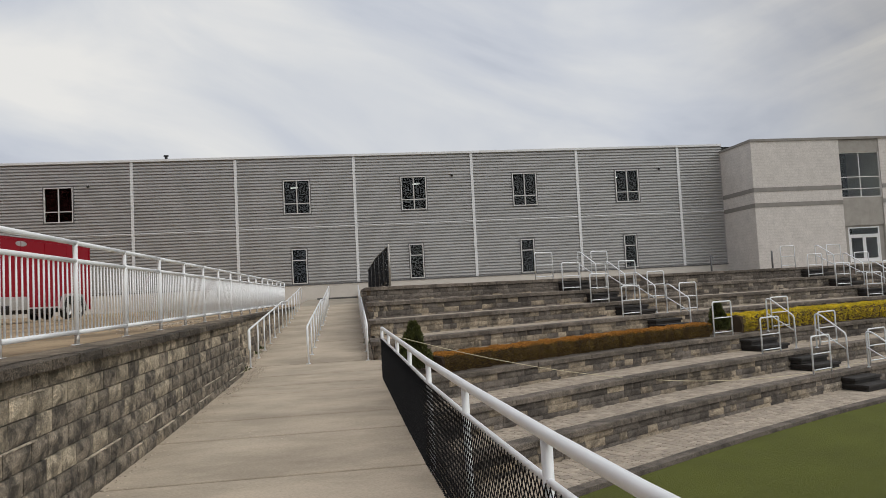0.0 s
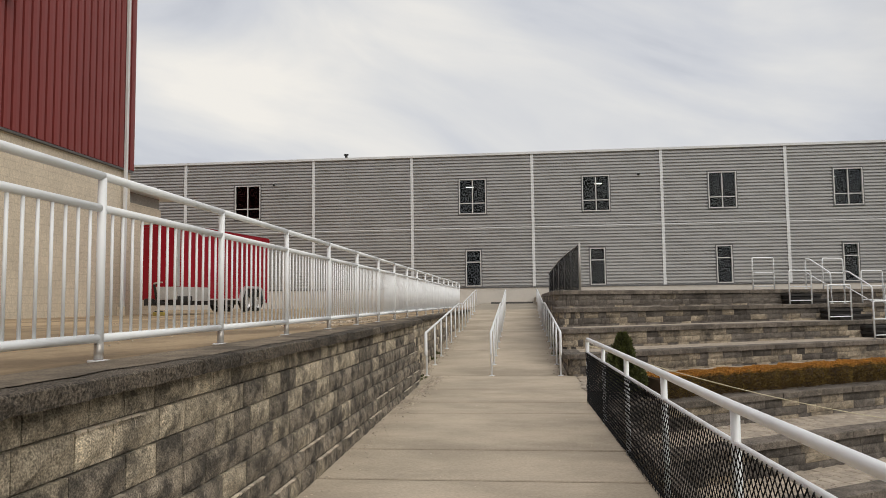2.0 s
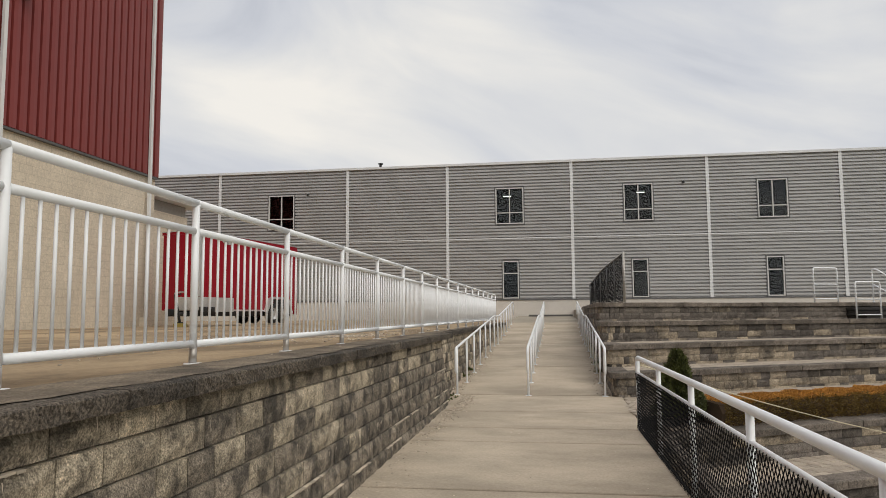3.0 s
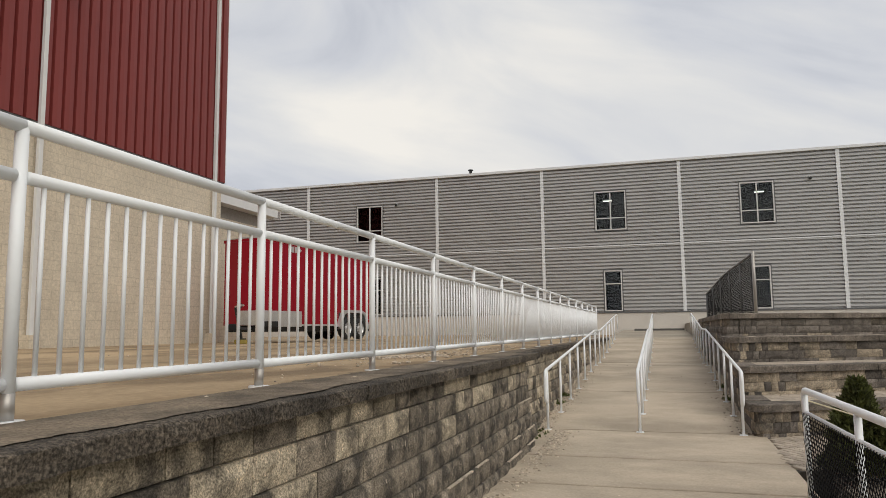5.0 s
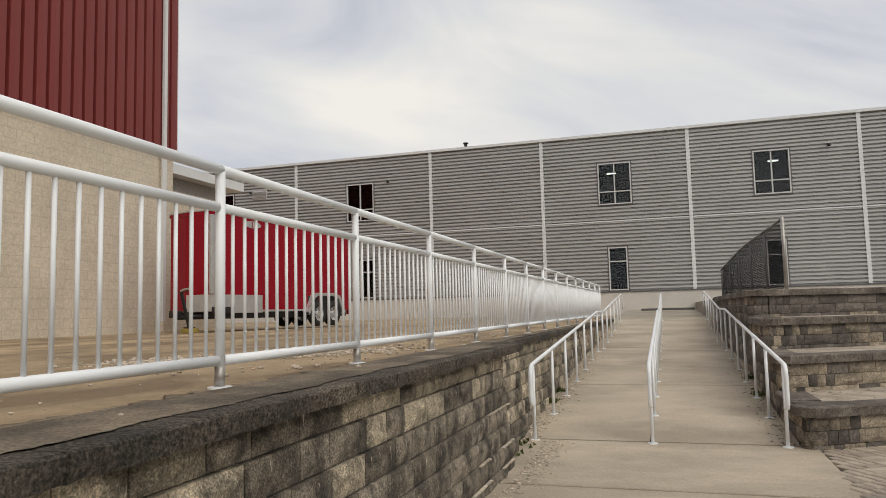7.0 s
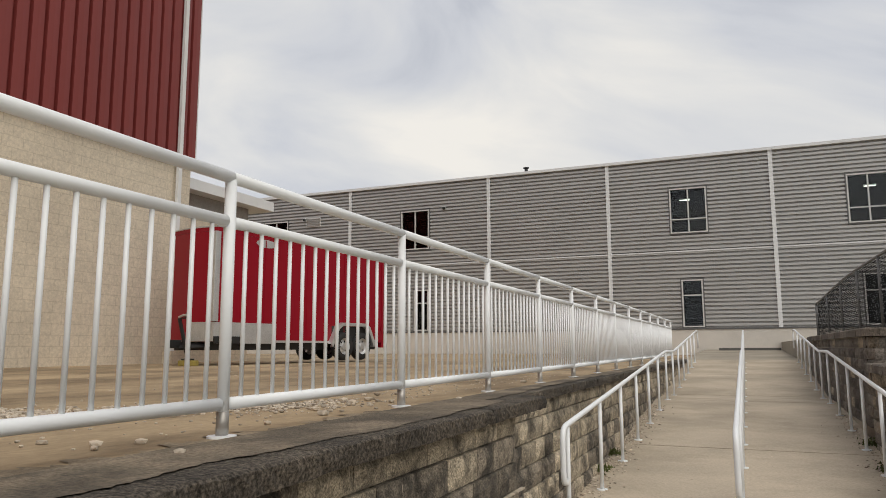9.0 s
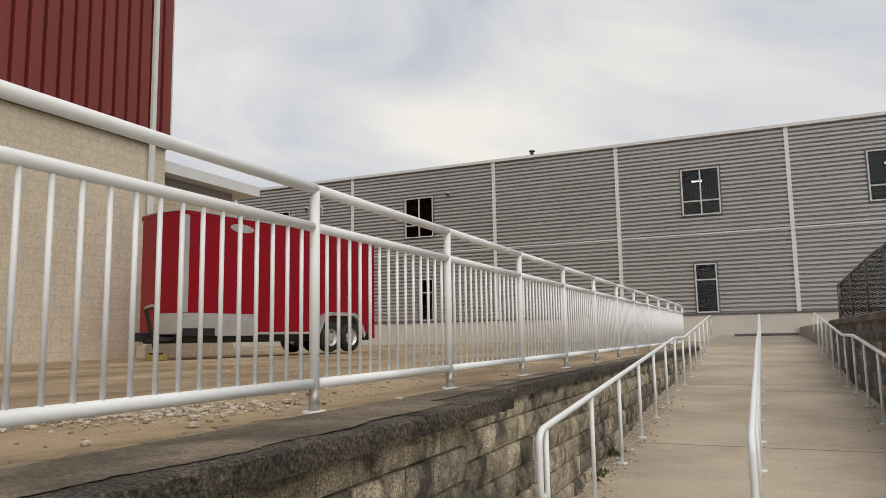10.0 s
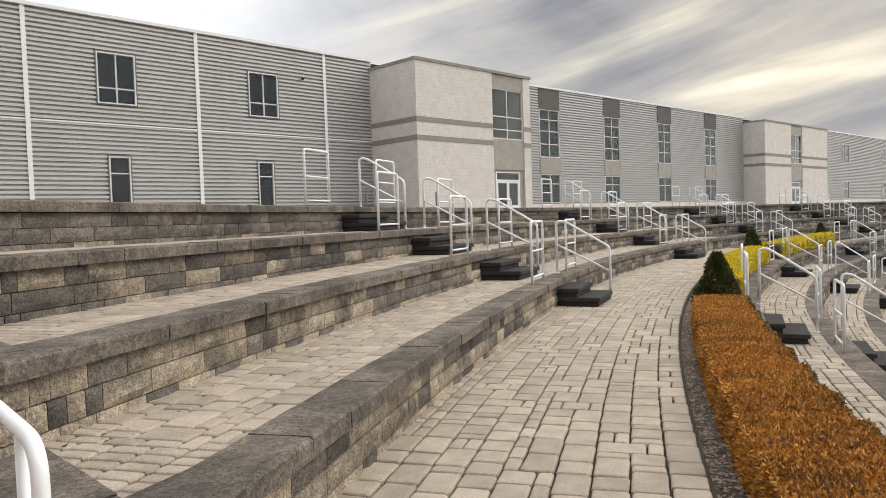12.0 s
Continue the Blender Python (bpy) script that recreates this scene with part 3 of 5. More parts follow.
def window_unit(x0, x1, z0, z1, y, cols, bars, parent_label, frame_mat=M_FRAME, casing=False):
    """Window with recessed glass, mullions and a dark room behind."""
    w = thing("window", parent_label, "window", kind="structure")
    f = 0.06
    part("window_frame", boxes((x0 - f, x0, y - 0.03, y + 0.12, z0 - f, z1 + f), (x1, x1 + f, y - 0.03, y + 0.12, z0 - f, z1 + f), (x0, x1, y - 0.03, y + 0.12, z1, z1 + f), (x0, x1, y - 0.05, y + 0.12, z0 - f, z0)), frame_mat, w)
    if casing:
        g = f + 0.055
        part("casing", boxes((x0 - g, x0 - f, y - 0.02, y + 0.1, z0 - g, z1 + g), (x1 + f, x1 + g, y - 0.02, y + 0.1, z0 - g, z1 + g), (x0 - f, x1 + f, y - 0.02, y + 0.1, z1 + f, z1 + g), (x0 - f, x1 + f, y - 0.02, y + 0.1, z0 - g, z0 - f)), M_FRAMED, w, "dark outer casing")
    cw = (x1 - x0) / cols
    for c in range(1, cols):
        part("mullion", boxes((x0 + c * cw - 0.03, x0 + c * cw + 0.03, y + 0.0, y + 0.1, z0, z1)), frame_mat, w)
    for h in bars:
        zz = z0 + (z1 - z0) * h
        for c in range(cols):
            part("transom", boxes((x0 + c * cw + (0.03 if c else 0), x0 + (c + 1) * cw - (0.03 if c < cols - 1 else 0), y + 0.005, y + 0.095, zz - 0.028, zz + 0.028)), frame_mat, w)
    zs = [z0] + [z0 + (z1 - z0) * h for h in bars] + [z1]
    for c in range(cols):
        for za, zb in zip(zs, zs[1:]):
            part("pane", boxes((x0 + c * cw, x0 + (c + 1) * cw, y + 0.045, y + 0.055, za, zb)), M_GLASS, w)
    for ob in w.children:
        ob.visible_shadow = ob.name.split(".")[0] != "pane"
    return w


WIN_T = [(-27.9, -26.3), (-18.5, -16.9), (-3.9, -2.32), (3.73, 5.29), (11.27, 12.80), (18.5, 20.05)]
WIN_B = [(-17.7, -16.95), (-3.52, -2.68), (4.1, 4.9), (11.60, 12.40), (18.85, 19.62)]
WZ_T, WZ_B = (7.06, 9.16), (2.54, 4.68)
JOINTS = [-46.0, -38.0, -30.3, -21.9, -13.31, -6.93, 0.63, 8.47, 15.75, 23.05, 26.35]
for x0, x1 in zip(JOINTS, JOINTS[1:]):
    bm = bmesh.new()
    cuts = [(a, b) + WZ_T for a, b in WIN_T if x0 < a < x1] + [(a, b) + WZ_B for a, b in WIN_B if x0 < a < x1]
    xs = sorted({x0, x1} | {v for c in cuts for v in c[:2]})
    for a, b in zip(xs, xs[1:]):
        holes = sorted((c[2], c[3]) for c in cuts if c[0] <= a and c[1] >= b)
        z = BASE_Z
        for h0, h1 in holes:
            siding(bm, a, b, z, h0)
            z = h1
        siding(bm, a, b, z, ROOF_Z)
    part("siding_panel", bm, M_SIDING, bld)
for x in JOINTS[1:-1]:
    part("joint_trim", boxes((x - 0.09, x + 0.09, BY - 0.035, BY + 0.02, BASE_Z, ROOF_Z)), M_TRIMW, bld)
part("roof_trim", boxes((-46, 26.3, BY - 0.10, BY + 0.3, ROOF_Z, ROOF_Z + 0.14)), M_TRIMW, bld)
for a, b in zip(JOINTS, JOINTS[1:]):
    part("middle_trim", boxes((a + 0.1, b - 0.1, BY - 0.02, BY + 0.01, 6.09, 6.15)), M_TRIMW, bld)
part("base_flashing", boxes((-46, 26.3, BY - 0.06, BY + 0.02, BASE_Z - 0.06, BASE_Z - 0.003)), M_FRAMED, bld)
part("foundation", boxes((-46, 26.35, BY - 0.02, BY + 0.4, 0.5, BASE_Z - 0.063)), M_FOUND, bld)
# room shell, its unlit look put into a near-black colour
part("back_wall", boxes((-46, 36, BY + 6, BY + 6.3, 0.5, ROOF_Z)), M_ROOM_SHADE, bld)
part("roof", boxes((-46, 36, BY + 0.3, BY + 6.3, ROOF_Z - 0.3, ROOF_Z)), M_ROOM_SHADE, bld)
part("interior_floor", boxes((-46, 36, BY + 0.4, BY + 6, 1.8, 2.4)), M_ROOM_SHADE, bld)
part("interior_floor", boxes((-46, 36, BY + 0.4, BY + 6, 5.9, 6.2)), M_ROOM_SHADE, bld)
for a, b in WIN_T:
    window_unit(a, b, *WZ_T, BY, 2, (0.30,), "square two-light window with white sill rail", casing=True)
for a, b in WIN_B:
    window_unit(a, b, *WZ_B, BY, 1, (0.68,), "narrow tall window low in the siding", casing=True)


def bay(x0, x1, z_top, label, deep=3.85):
    b = thing("wall_bay", label, "building bay", kind="structure")
    y = BY - deep
    wx0, wx1 = x0 + 6.2, x0 + 9.1
    # front with the openings left free
    part("wall", boxes((x0, wx0, y, BY + 0.2, 0.5, z_top)), M_BAY, b)
    part("wall", boxes((wx1, x1, y, BY + 0.2, 0.5, z_top)), M_BAY, b)
    part("bay_infill", boxes((wx0, wx1, y + 0.06, y + 0.35, 9.3, z_top - 0.02), (wx0, wx1, y + 0.06, y + 0.35, 4.42, 6.28)), M_PIL, b)
    # bay_back is coloured near-black to give the room's shade behind the panes
    part("bay_back", boxes((wx0, wx1, BY - 0.6, BY, 0.5, z_top - 0.1), (wx0, wx1, y + 0.4, BY - 0.6, 5.2, 5.4)), M_ROOM_SHADE, b)
    part("threshold", boxes((wx0, wx1, y + 0.0, BY - 0.6, 0.5, 2.0)), M_FOUND, b)
    part("coping", boxes((x0 - 0.06, x1 + 0.06, y - 0.06, BY + 0.25, z_top, z_top + 0.16)), M_BAND, b)
    for z in (7.0, 6.0):
        part("band", boxes((x0 - 0.02, wx0 - 0.003, y - 0.02, y + 0.05, z - 0.14, z + 0.14), (wx1 + 0.003, x1 + 0.02, y - 0.02, y + 0.05, z - 0.14, z + 0.14), (x0 - 0.02, x0 + 0.05, y + 0.053, BY, z - 0.14, z + 0.14)), M_BAND, b)
    w = window_unit(wx0 + 0.06, wx1 - 0.06, 6.35, 9.25, y + 0.12, 2, (0.18, 0.45), "large upper bay window in grey block", M_FRAME)
    d = thing("door", "white-framed glazed double door", "door", kind="structure")
    dx0, dx1, dz = wx0 + 0.3, wx1 - 0.35, 4.32
    my = y + 0.15
    part("door_frame", boxes((dx0, dx0 + 0.09, my, my + 0.12, 2.0, dz), (dx1 - 0.09, dx1, my, my + 0.12, 2.0, dz), (dx0 + 0.09, dx1 - 0.09, my, my + 0.12, dz - 0.08, dz), (dx0 + 0.09, dx1 - 0.09, my, my + 0.12, 3.75, 3.84)), M_TRIMW, d)
    part("side_panel", boxes((wx0, dx0, my, my + 0.2, 2.0, 4.42), (dx1, wx1, my, my + 0.2, 2.0, 4.42), (dx0, dx1, my, my + 0.2, dz, 4.42)), M_PIL, d)
    mid = (dx0 + dx1) / 2
    for a, c in ((dx0 + 0.09, mid - 0.005), (mid + 0.005, dx1 - 0.09)):
        leaf = part("door_leaf", boxes((a, a + 0.11, my + 0.02, my + 0.08, 2.02, 3.75), (c - 0.11, c, my + 0.02, my + 0.08, 2.02, 3.75), (a + 0.11, c - 0.11, my + 0.02, my + 0.08, 2.02, 2.26), (a + 0.11, c - 0.11, my + 0.02, my + 0.08, 3.62, 3.75)), M_TRIMW, d)
        part("pane", boxes((a + 0.11, c - 0.11, my + 0.045, my + 0.055, 2.26, 3.62)), M_GLASS, leaf)
    part("pane", boxes((dx0 + 0.09, dx1 - 0.09, my + 0.05, my + 0.06, 3.84, dz - 0.08)), M_GLASS, d)
    return b, w, d


bay(26.22, 36.0, 10.16, "pale block bay with two grey bands")
WING = Matrix.Translation((36.0, BY, 0)) @ Matrix.Rotation(radians(-2.5), 4, "Z") @ Matrix.Translation((-36.0, -BY, 0))
for ob in bay(73.5, 89.6, 10.3, "distant pale block bay with two grey bands", 2.2):
    ob.matrix_world = WING

# wing with grey window strips, between and past the bays
wing = thing("wall_wing", "grey metal wing with grey block window strips", "building", kind="structure", at=WING)
STRIPS = [(41.6, 43.9), (49.5, 51.7), (57.4, 59.6), (65.6, 67.8)]
WROOF = 10.80
FAR = [(100.6, 103.0), (116.0, 119.0), (131.0, 134.0)]
edges = [36.1] + [v for s in STRIPS for v in s] + [73.5]
for a, b in list(zip(edges[::2], edges[1::2])):
    bm = bmesh.new()
    siding(bm, a, b, BASE_Z, WROOF)
    part("siding_panel", bm, M_SIDING, wing)
for a, b in STRIPS:
    part("block_head", boxes((a, b, BY - 0.03, BY + 0.1, 9.32, WROOF - 0.02)), M_STRIP, wing)
    part("block_band", boxes((a, b, BY - 0.03, BY + 0.1, 4.62, 5.80)), M_PIL, wing)
    window_unit(a + 0.08, b - 0.08, 5.88, 9.24, BY + 0.04, 2, (0.27, 0.55, 0.8), "tall upper window in a grey block strip").matrix_world = WING
    window_unit(a + 0.08, b - 0.08, 2.53, 4.54, BY + 0.04, 2, (0.68,), "lower window in a grey block strip").matrix_world = WING
fe = [89.6] + [v for s in FAR for v in s] + [150]
for a, b in zip(fe[::2], fe[1::2]):
    bm = bmesh.new()
    siding(bm, a, b, BASE_Z, WROOF)
    part("siding_panel", bm, M_SIDING, wing)
for a, b in FAR:
    bm = bmesh.new()
    siding(bm, a, b, BASE_Z, 2.6)
    siding(bm, a, b, 4.7, 7.2)
    siding(bm, a, b, 9.4, WROOF)
    part("siding_panel", bm, M_SIDING, wing)
    window_unit(a, b, 7.2, 9.4, BY, 2, (0.3,), "distant upper window in grey siding").matrix_world = WING
    window_unit(a, b, 2.6, 4.7, BY, 2, (0.6,), "distant lower window in grey siding").matrix_world = WING
part("roof_trim", boxes((36.1, 73.5, BY - 0.1, BY + 0.3, WROOF, WROOF + 0.14), (89.6, 150, BY - 0.1, BY + 0.3, WROOF, WROOF + 0.14)), M_TRIMW, wing)
part("foundation", boxes((36.1, 73.5, BY - 0.02, BY + 0.4, 0.5, BASE_Z - 0.003), (89.6, 150, BY - 0.02, BY + 0.4, 0.5, BASE_Z - 0.003)), M_FOUND, wing)

# wing rooms, coloured near-black for the shade indoors
part("back_wall", boxes((36.5, 150, BY + 6, BY + 6.3, 0.5, WROOF)), M_ROOM_SHADE, wing)
part("roof", boxes((36.5, 150, BY + 0.3, BY + 6.3, WROOF - 0.3, WROOF)), M_ROOM_SHADE, wing)
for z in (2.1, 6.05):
    part("interior_floor", boxes((36.5, 150, BY + 0.4, BY + 6, z - 0.15, z + 0.15)), M_ROOM_SHADE, wing)

# low dark step before the foundation at the head of the ramp
st = part("step", boxes((-2.0, 0.5, 45.6, 46.1, 1.33, 1.50), bevel=0.02), M_STRIP)
tagged(st, "low dark stone step at the head of the ramp", "step", kind="structure")


# ---- red building ----
RX, RY1, RZ = -12.3, 23.6, 5.70
red = thing("wall_red_building", "red ribbed metal hall on a cream block base", "building", kind="structure")
# unseen depth of 42 m added so the hall shades the long building's siding
part("block_base", boxes((RX - 42, RX, -30, RY1, 0.6, RZ - 0.02)), M_CREAM, red)
bm = bmesh.new()
ribs = 0.305
prof = []
y = -30.0
while y < RY1 - 0.06:
    prof += [(y, 0.085), (y + 0.11, 0.092), (y + 0.222, 0.085), (y + 0.230, 0.0), (y + 0.296, 0.0)]
    y += ribs
prof = [p for p in prof if p[0] < RY1] + [(RY1, 0.0)]
a = [bm.verts.new((RX + 0.03 + o, yy, RZ)) for yy, o in prof]
b = [bm.verts.new((RX + 0.03 + o, yy, 16.0)) for yy, o in prof]
for i in range(len(prof) - 1):
    bm.faces.new((a[i], a[i + 1], b[i + 1], b[i]))
part("red_cladding", bm, M_REDMETAL, red)
part("end_cladding", boxes((RX - 42, RX + 0.02, RY1 - 0.1, RY1, RZ, 16.0)), M_REDMETAL, red)
part("roof", boxes((RX - 42, RX + 0.3, -30, RY1 + 0.3, 16.0, 16.3)), M_TRIMW, red)
part("base_flashing", boxes((RX, RX + 0.10, -30, RY1, RZ - 0.06, RZ - 0.003)), M_FRAMED, red)
part("corner_trim", boxes((RX - 0.1, RX + 0.09, RY1 + 0.003, RY1 + 0.06, RZ, 16.0)), M_TRIMW, red)
for yy in (RY1 - 0.5, 17.3, 4.6):
    ds = thing("downspout", "white square downspout running down the red hall", "downspout", kind="structure")
    part("pipe", boxes((RX + 0.10, RX + 0.18, yy - 0.05, yy + 0.05, 1.5, 16.0), bevel=0.008), M_TRIMW, ds)
    part("boot", boxes((RX + 0.02, RX + 0.26, yy - 0.12, yy + 0.12, 1.1, 1.5)), M_CREAM, ds)
an = thing("wall_annex", "low cream block annex with white flat eave", "annex", kind="structure")
# annex depth of 20 m is unseen too, added to block sky light
part("block_base", boxes((RX - 20, RX - 0.45, RY1 + 0.01, 26.4, 0.6, 4.85)), M_CREAM, an)
part("clerestory", boxes((RX - 20, RX - 0.47, RY1 + 0.01, 26.3, 4.85, 5.2)), M_PIL, an)
part("eave", boxes((RX - 20.3, RX - 0.1, RY1 + 0.07, 26.9, 5.2, 5.45)), M_TRIMW, an)

# ---- left guardrail ----
gr = thing("guardrail", "white tubular guardrail with slim upright pickets on the wall", "guardrail")
posts = [6.70 + 1.74 * k for k in range(-5, 0)] + [6.70, 8.46, 10.18, 11.92, 13.59, 15.29, 16.96, 18.62] + [20.21 + 1.60 * k for k in range(9)]


def shared(name, me, parent, m):
    ob = new(name, me)
    ob.parent = parent
    ob.matrix_basis = m
    return ob


bm = bmesh.new()
tube(bm, [(0, 0, 0), (0, 0, 1.118)], 0.0258, 12)
post_me = part("post", bm, M_WHITE, gr, smooth=True)
post_mesh = post_me.data
post_me.matrix_basis = pose(RAIL_X, posts[0], 1.176)
bm = bmesh.new()
tube(bm, [(0, 0, 0), (0, 0, 0.006), (0, 0, 0.012)], 0.062, 16)
fl0 = part("flange", bm, M_WHITE, gr)
fl0.matrix_basis = pose(RAIL_X, posts[0], 1.176)
bm = bmesh.new()
tube(bm, [(0, 0, 0), (0, 0, 0.775)], 0.0099, 8)
pk0 = part("picket", bm, M_WHITE, gr, smooth=True)
pk_mesh = pk0.data
first = True
for i, yy in enumerate(posts):
    if i:
        shared("post", post_mesh, gr, pose(RAIL_X, yy, 1.176))
        shared("flange", fl0.data, gr, pose(RAIL_X, yy, 1.176))
    bm = bmesh.new()
    tube(bm, [(RAIL_X, yy, 1.19), (RAIL_X, yy, 1.288)], 0.0268, 12)
    part("sleeve", bm, M_STEEL, gr, "bare galvanised sleeve", smooth=True)
    if i < len(posts) - 1:
        PP = posts[i + 1] - yy
        for z, r in ((2.294, 0.0275), (2.097, 0.026), (1.318, 0.0265)):
            bm = bmesh.new()
            g0 = 0.0 if z > 2.2 else 0.028
            tube(bm, [(RAIL_X, yy + g0, z), (RAIL_X, yy + PP - g0, z)], r, 12)
            part("rail", bm, M_WHITE, gr, smooth=True)
        for k in range(1, 15):
            m = pose(RAIL_X, yy + PP * k / 15, 1.322)
            if first:
                pk0.matrix_basis, first = m, False
            else:
                shared("picket", pk_mesh, gr, m)

# ---- ramp handrails ----
def handrail(x, side):
    h = thing("handrail", "white pipe handrail along the concrete ramp", "handrail", "ramp handrails")
    y0 = 17.03
    top = [(x, y0 + 0.14, 0.45), (x, y0, 0.45), (x, y0, 0.895), (x, 25.2, 1.465), (x, 26.9, 1.465), (x, 34.3, 2.03), (x, 34.9, 2.03), (x, 34.9, 1.5)]
    bm = bmesh.new()
    tube(bm, bent(top, 0.12), 0.024, 10)
    part("top_rail", bm, M_WHITE, h, smooth=True)
    py = [17.2] + [18.65 + 1.32 * k for k in range(12)]
    for yy in py:
        zt = np.interp(yy, [17.1, 25.2, 26.9, 34.3], [0.895, 1.465, 1.465, 2.03])
        bm = bmesh.new()
        tube(bm, [(x, yy, ramp_z(yy)), (x, yy, zt - 0.01)], 0.02, 8)
        p = part("post", bm, M_WHITE, h, smooth=True)
        bm = bmesh.new()
        disc(bm, x, yy, ramp_z(yy) - 0.004, 0.055, 0.014)
        part("flange", bm, M_WHITE, p)
    return h


for x in (-2.235, -0.92, 0.45):
    handrail(x, 1)

# ---- chain-link fence beside the walkway ----
fn = thing("chain_link_fence", "white pipe fence with black chain-link mesh", "fence")
FT, FM = 0.925, 0.728
fpost = [13.7 - 1.75 * k for k in range(12)]
bm = bmesh.new()
tube(bm, bent([(fence_x(13.69), 13.7, FM), (fence_x(13.69), 13.7, FT)] + [(fence_x(v), v, FT) for v in (8.5, 6.8, 4.8, 3.1, 2.3, -7)], 0.06), 0.030, 12)
part("top_rail", bm, M_WHITE, fn, smooth=True)
bm = bmesh.new()
tube(bm, [(fence_x(v), v, FM) for v in (13.69, 8.5, 6.8, 4.8, 3.1, 2.3, -7)], 0.019, 10)
part("mid_rail", bm, M_WHITE, fn, smooth=True)
bm = bmesh.new()
tube(bm, [(fence_x(13.69), 13.7, 0.03 + walk_z(13.7)), (fence_x(9), 9, walk_z(9) + 0.03), (fence_x(4.8), 4.8, walk_z(0) + 0.03), (fence_x(3.1), 3.1, walk_z(0) + 0.03), (fence_x(2.3), 2.3, walk_z(0) + 0.03), (fence_x(-7), -7, walk_z(0) + 0.03)], 0.012, 8)
part("bottom_rail", bm, M_MESH, fn, smooth=True)
for yy in [min(v, 13.69) for v in fpost]:
    bm = bmesh.new()
    tube(bm, [(fence_x(yy), yy, walk_z(yy)), (fence_x(yy), yy, FT - 0.02)], 0.026, 10)
    p = part("post", bm, M_WHITE, fn, smooth=True)


def chain(name, quadpts, pitch, r, mat, parent):
    """Woven diamonds on a sheet: quadpts(u, v) gives the place for metres along and up; lengths given with it."""
    f, L, H = quadpts
    vs, fs = [], []

    def wire(p, q, n=2):
        d = (q - p)
        side = Vector((d.y, -d.x, 0)).normalized() if abs(d.x) + abs(d.y) > 1e-6 else Vector((1, 0, 0))
        upv = d.cross(side).normalized()
        b = len(vs)
        for c in (p, q):
            for a in (0, 2.094, 4.189):
                o = (side * math.cos(a) + upv * math.sin(a)) * r
                vs.append(tuple(c + o))
        fs.extend([(b, b + 1, b + 4, b + 3), (b + 1, b + 2, b + 5, b + 4), (b + 2, b, b + 3, b + 5)])
    n = int((L + H) / pitch)
    for k in range(-int(H / pitch) - 1, n + 1):
        u0 = k * pitch
        for sgn in (1, -1):
            a0, a1 = (u0, u0 + H * 0.8) if sgn > 0 else (u0 + H * 0.8, u0)
            steps = 3
            for s in range(steps):
                ua, ub = a0 + (a1 - a0) * s / steps, a0 + (a1 - a0) * (s + 1) / steps
                va, vb = s / steps, (s + 1) / steps
                if min(ua, ub) < 0 or max(ua, ub) > L:
                    continue
                off = Vector((0.004 * sgn, 0, 0))
                wire(f(ua, va) + off, f(ub, vb) + off)
    me = mesh_of(name, vs, fs, mat)
    ob = new(name, me)
    ob.parent = parent
    ob["kind"] = "stuff"
    return ob


chain("chain_link_mesh", (lambda u, v: Vector((fence_x(13.68 - u) - 0.03, 13.68 - u, (walk_z(13.68 - u) + 0.03) * (1 - v) + (FM + 0.005) * v)), 18.0, 0.76), 0.062, 0.0036, M_MESH, fn)

# ---- dark chain-link guard on the top terrace beside the ramp ----
f2 = thing("chain_link_fence", "dark chain-link fence with a sloping top on the terrace", "fence")
A2, B2 = Vector((0.92, 32.4, 1.78)), Vector((1.36, 22.95, 1.78))


def top2(s):
    return float(np.interp(s, [0.0, 0.40, 0.52, 1.0], [0.88, 1.14, 1.20, 1.30]))


L2 = (B2 - A2).length
bm = bmesh.new()
tube(bm, [A2 + (B2 - A2) * (k / 12) + Vector((0, 0, top2(k / 12))) for k in range(13)], 0.022, 8)
part("top_rail", bm, M_FRAMED, f2, smooth=True)
for s in (0, 0.2, 0.4, 0.6, 0.8, 1.0):
    p = A2 + (B2 - A2) * s
    bm = bmesh.new()
    tube(bm, [p, p + Vector((0, 0, top2(s) + (0.04 if s == 1 else 0)))], 0.034 if s in (0, 1) else 0.024, 10)
    part("post", bm, M_STEEL if s == 1 else M_FRAMED, f2, smooth=True)
chain("chain_link_mesh", (lambda u, v: A2 + (B2 - A2) * (u / L2) + Vector((0, 0, 0.02 + v * (top2(u / L2) - 0.03))), L2, 1.1), 0.055, 0.0026, M_MESH, f2)

# ---- stair flights with white rails ----
def step_block(bm, cx, cy, th, w, d, z0, z1):
    m = Matrix.Translation((cx, cy, 0)) @ Matrix.Rotation(radians(-th), 4, "Z")
    box(bm, -w / 2, w / 2, -d, 0.0, z0, z1, m=m, bevel=0.015)


def frame_panel(name_parent, p, q, h=0.92):
    p, q = Vector(p), Vector(q)
    upv = Vector((0, 0, 1))
    bm = bmesh.new()
    tube(bm, bent([p, p + upv * h, q + upv * h, q], 0.07), 0.021, 9)
    part("hoop", bm, M_WHITE, name_parent, smooth=True)
    for hh in (0.50, 0.10):
        bm = bmesh.new()
        tube(bm, [p + upv * hh, q + upv * hh], 0.016, 8)
        part("bar", bm, M_WHITE, name_parent, smooth=True)


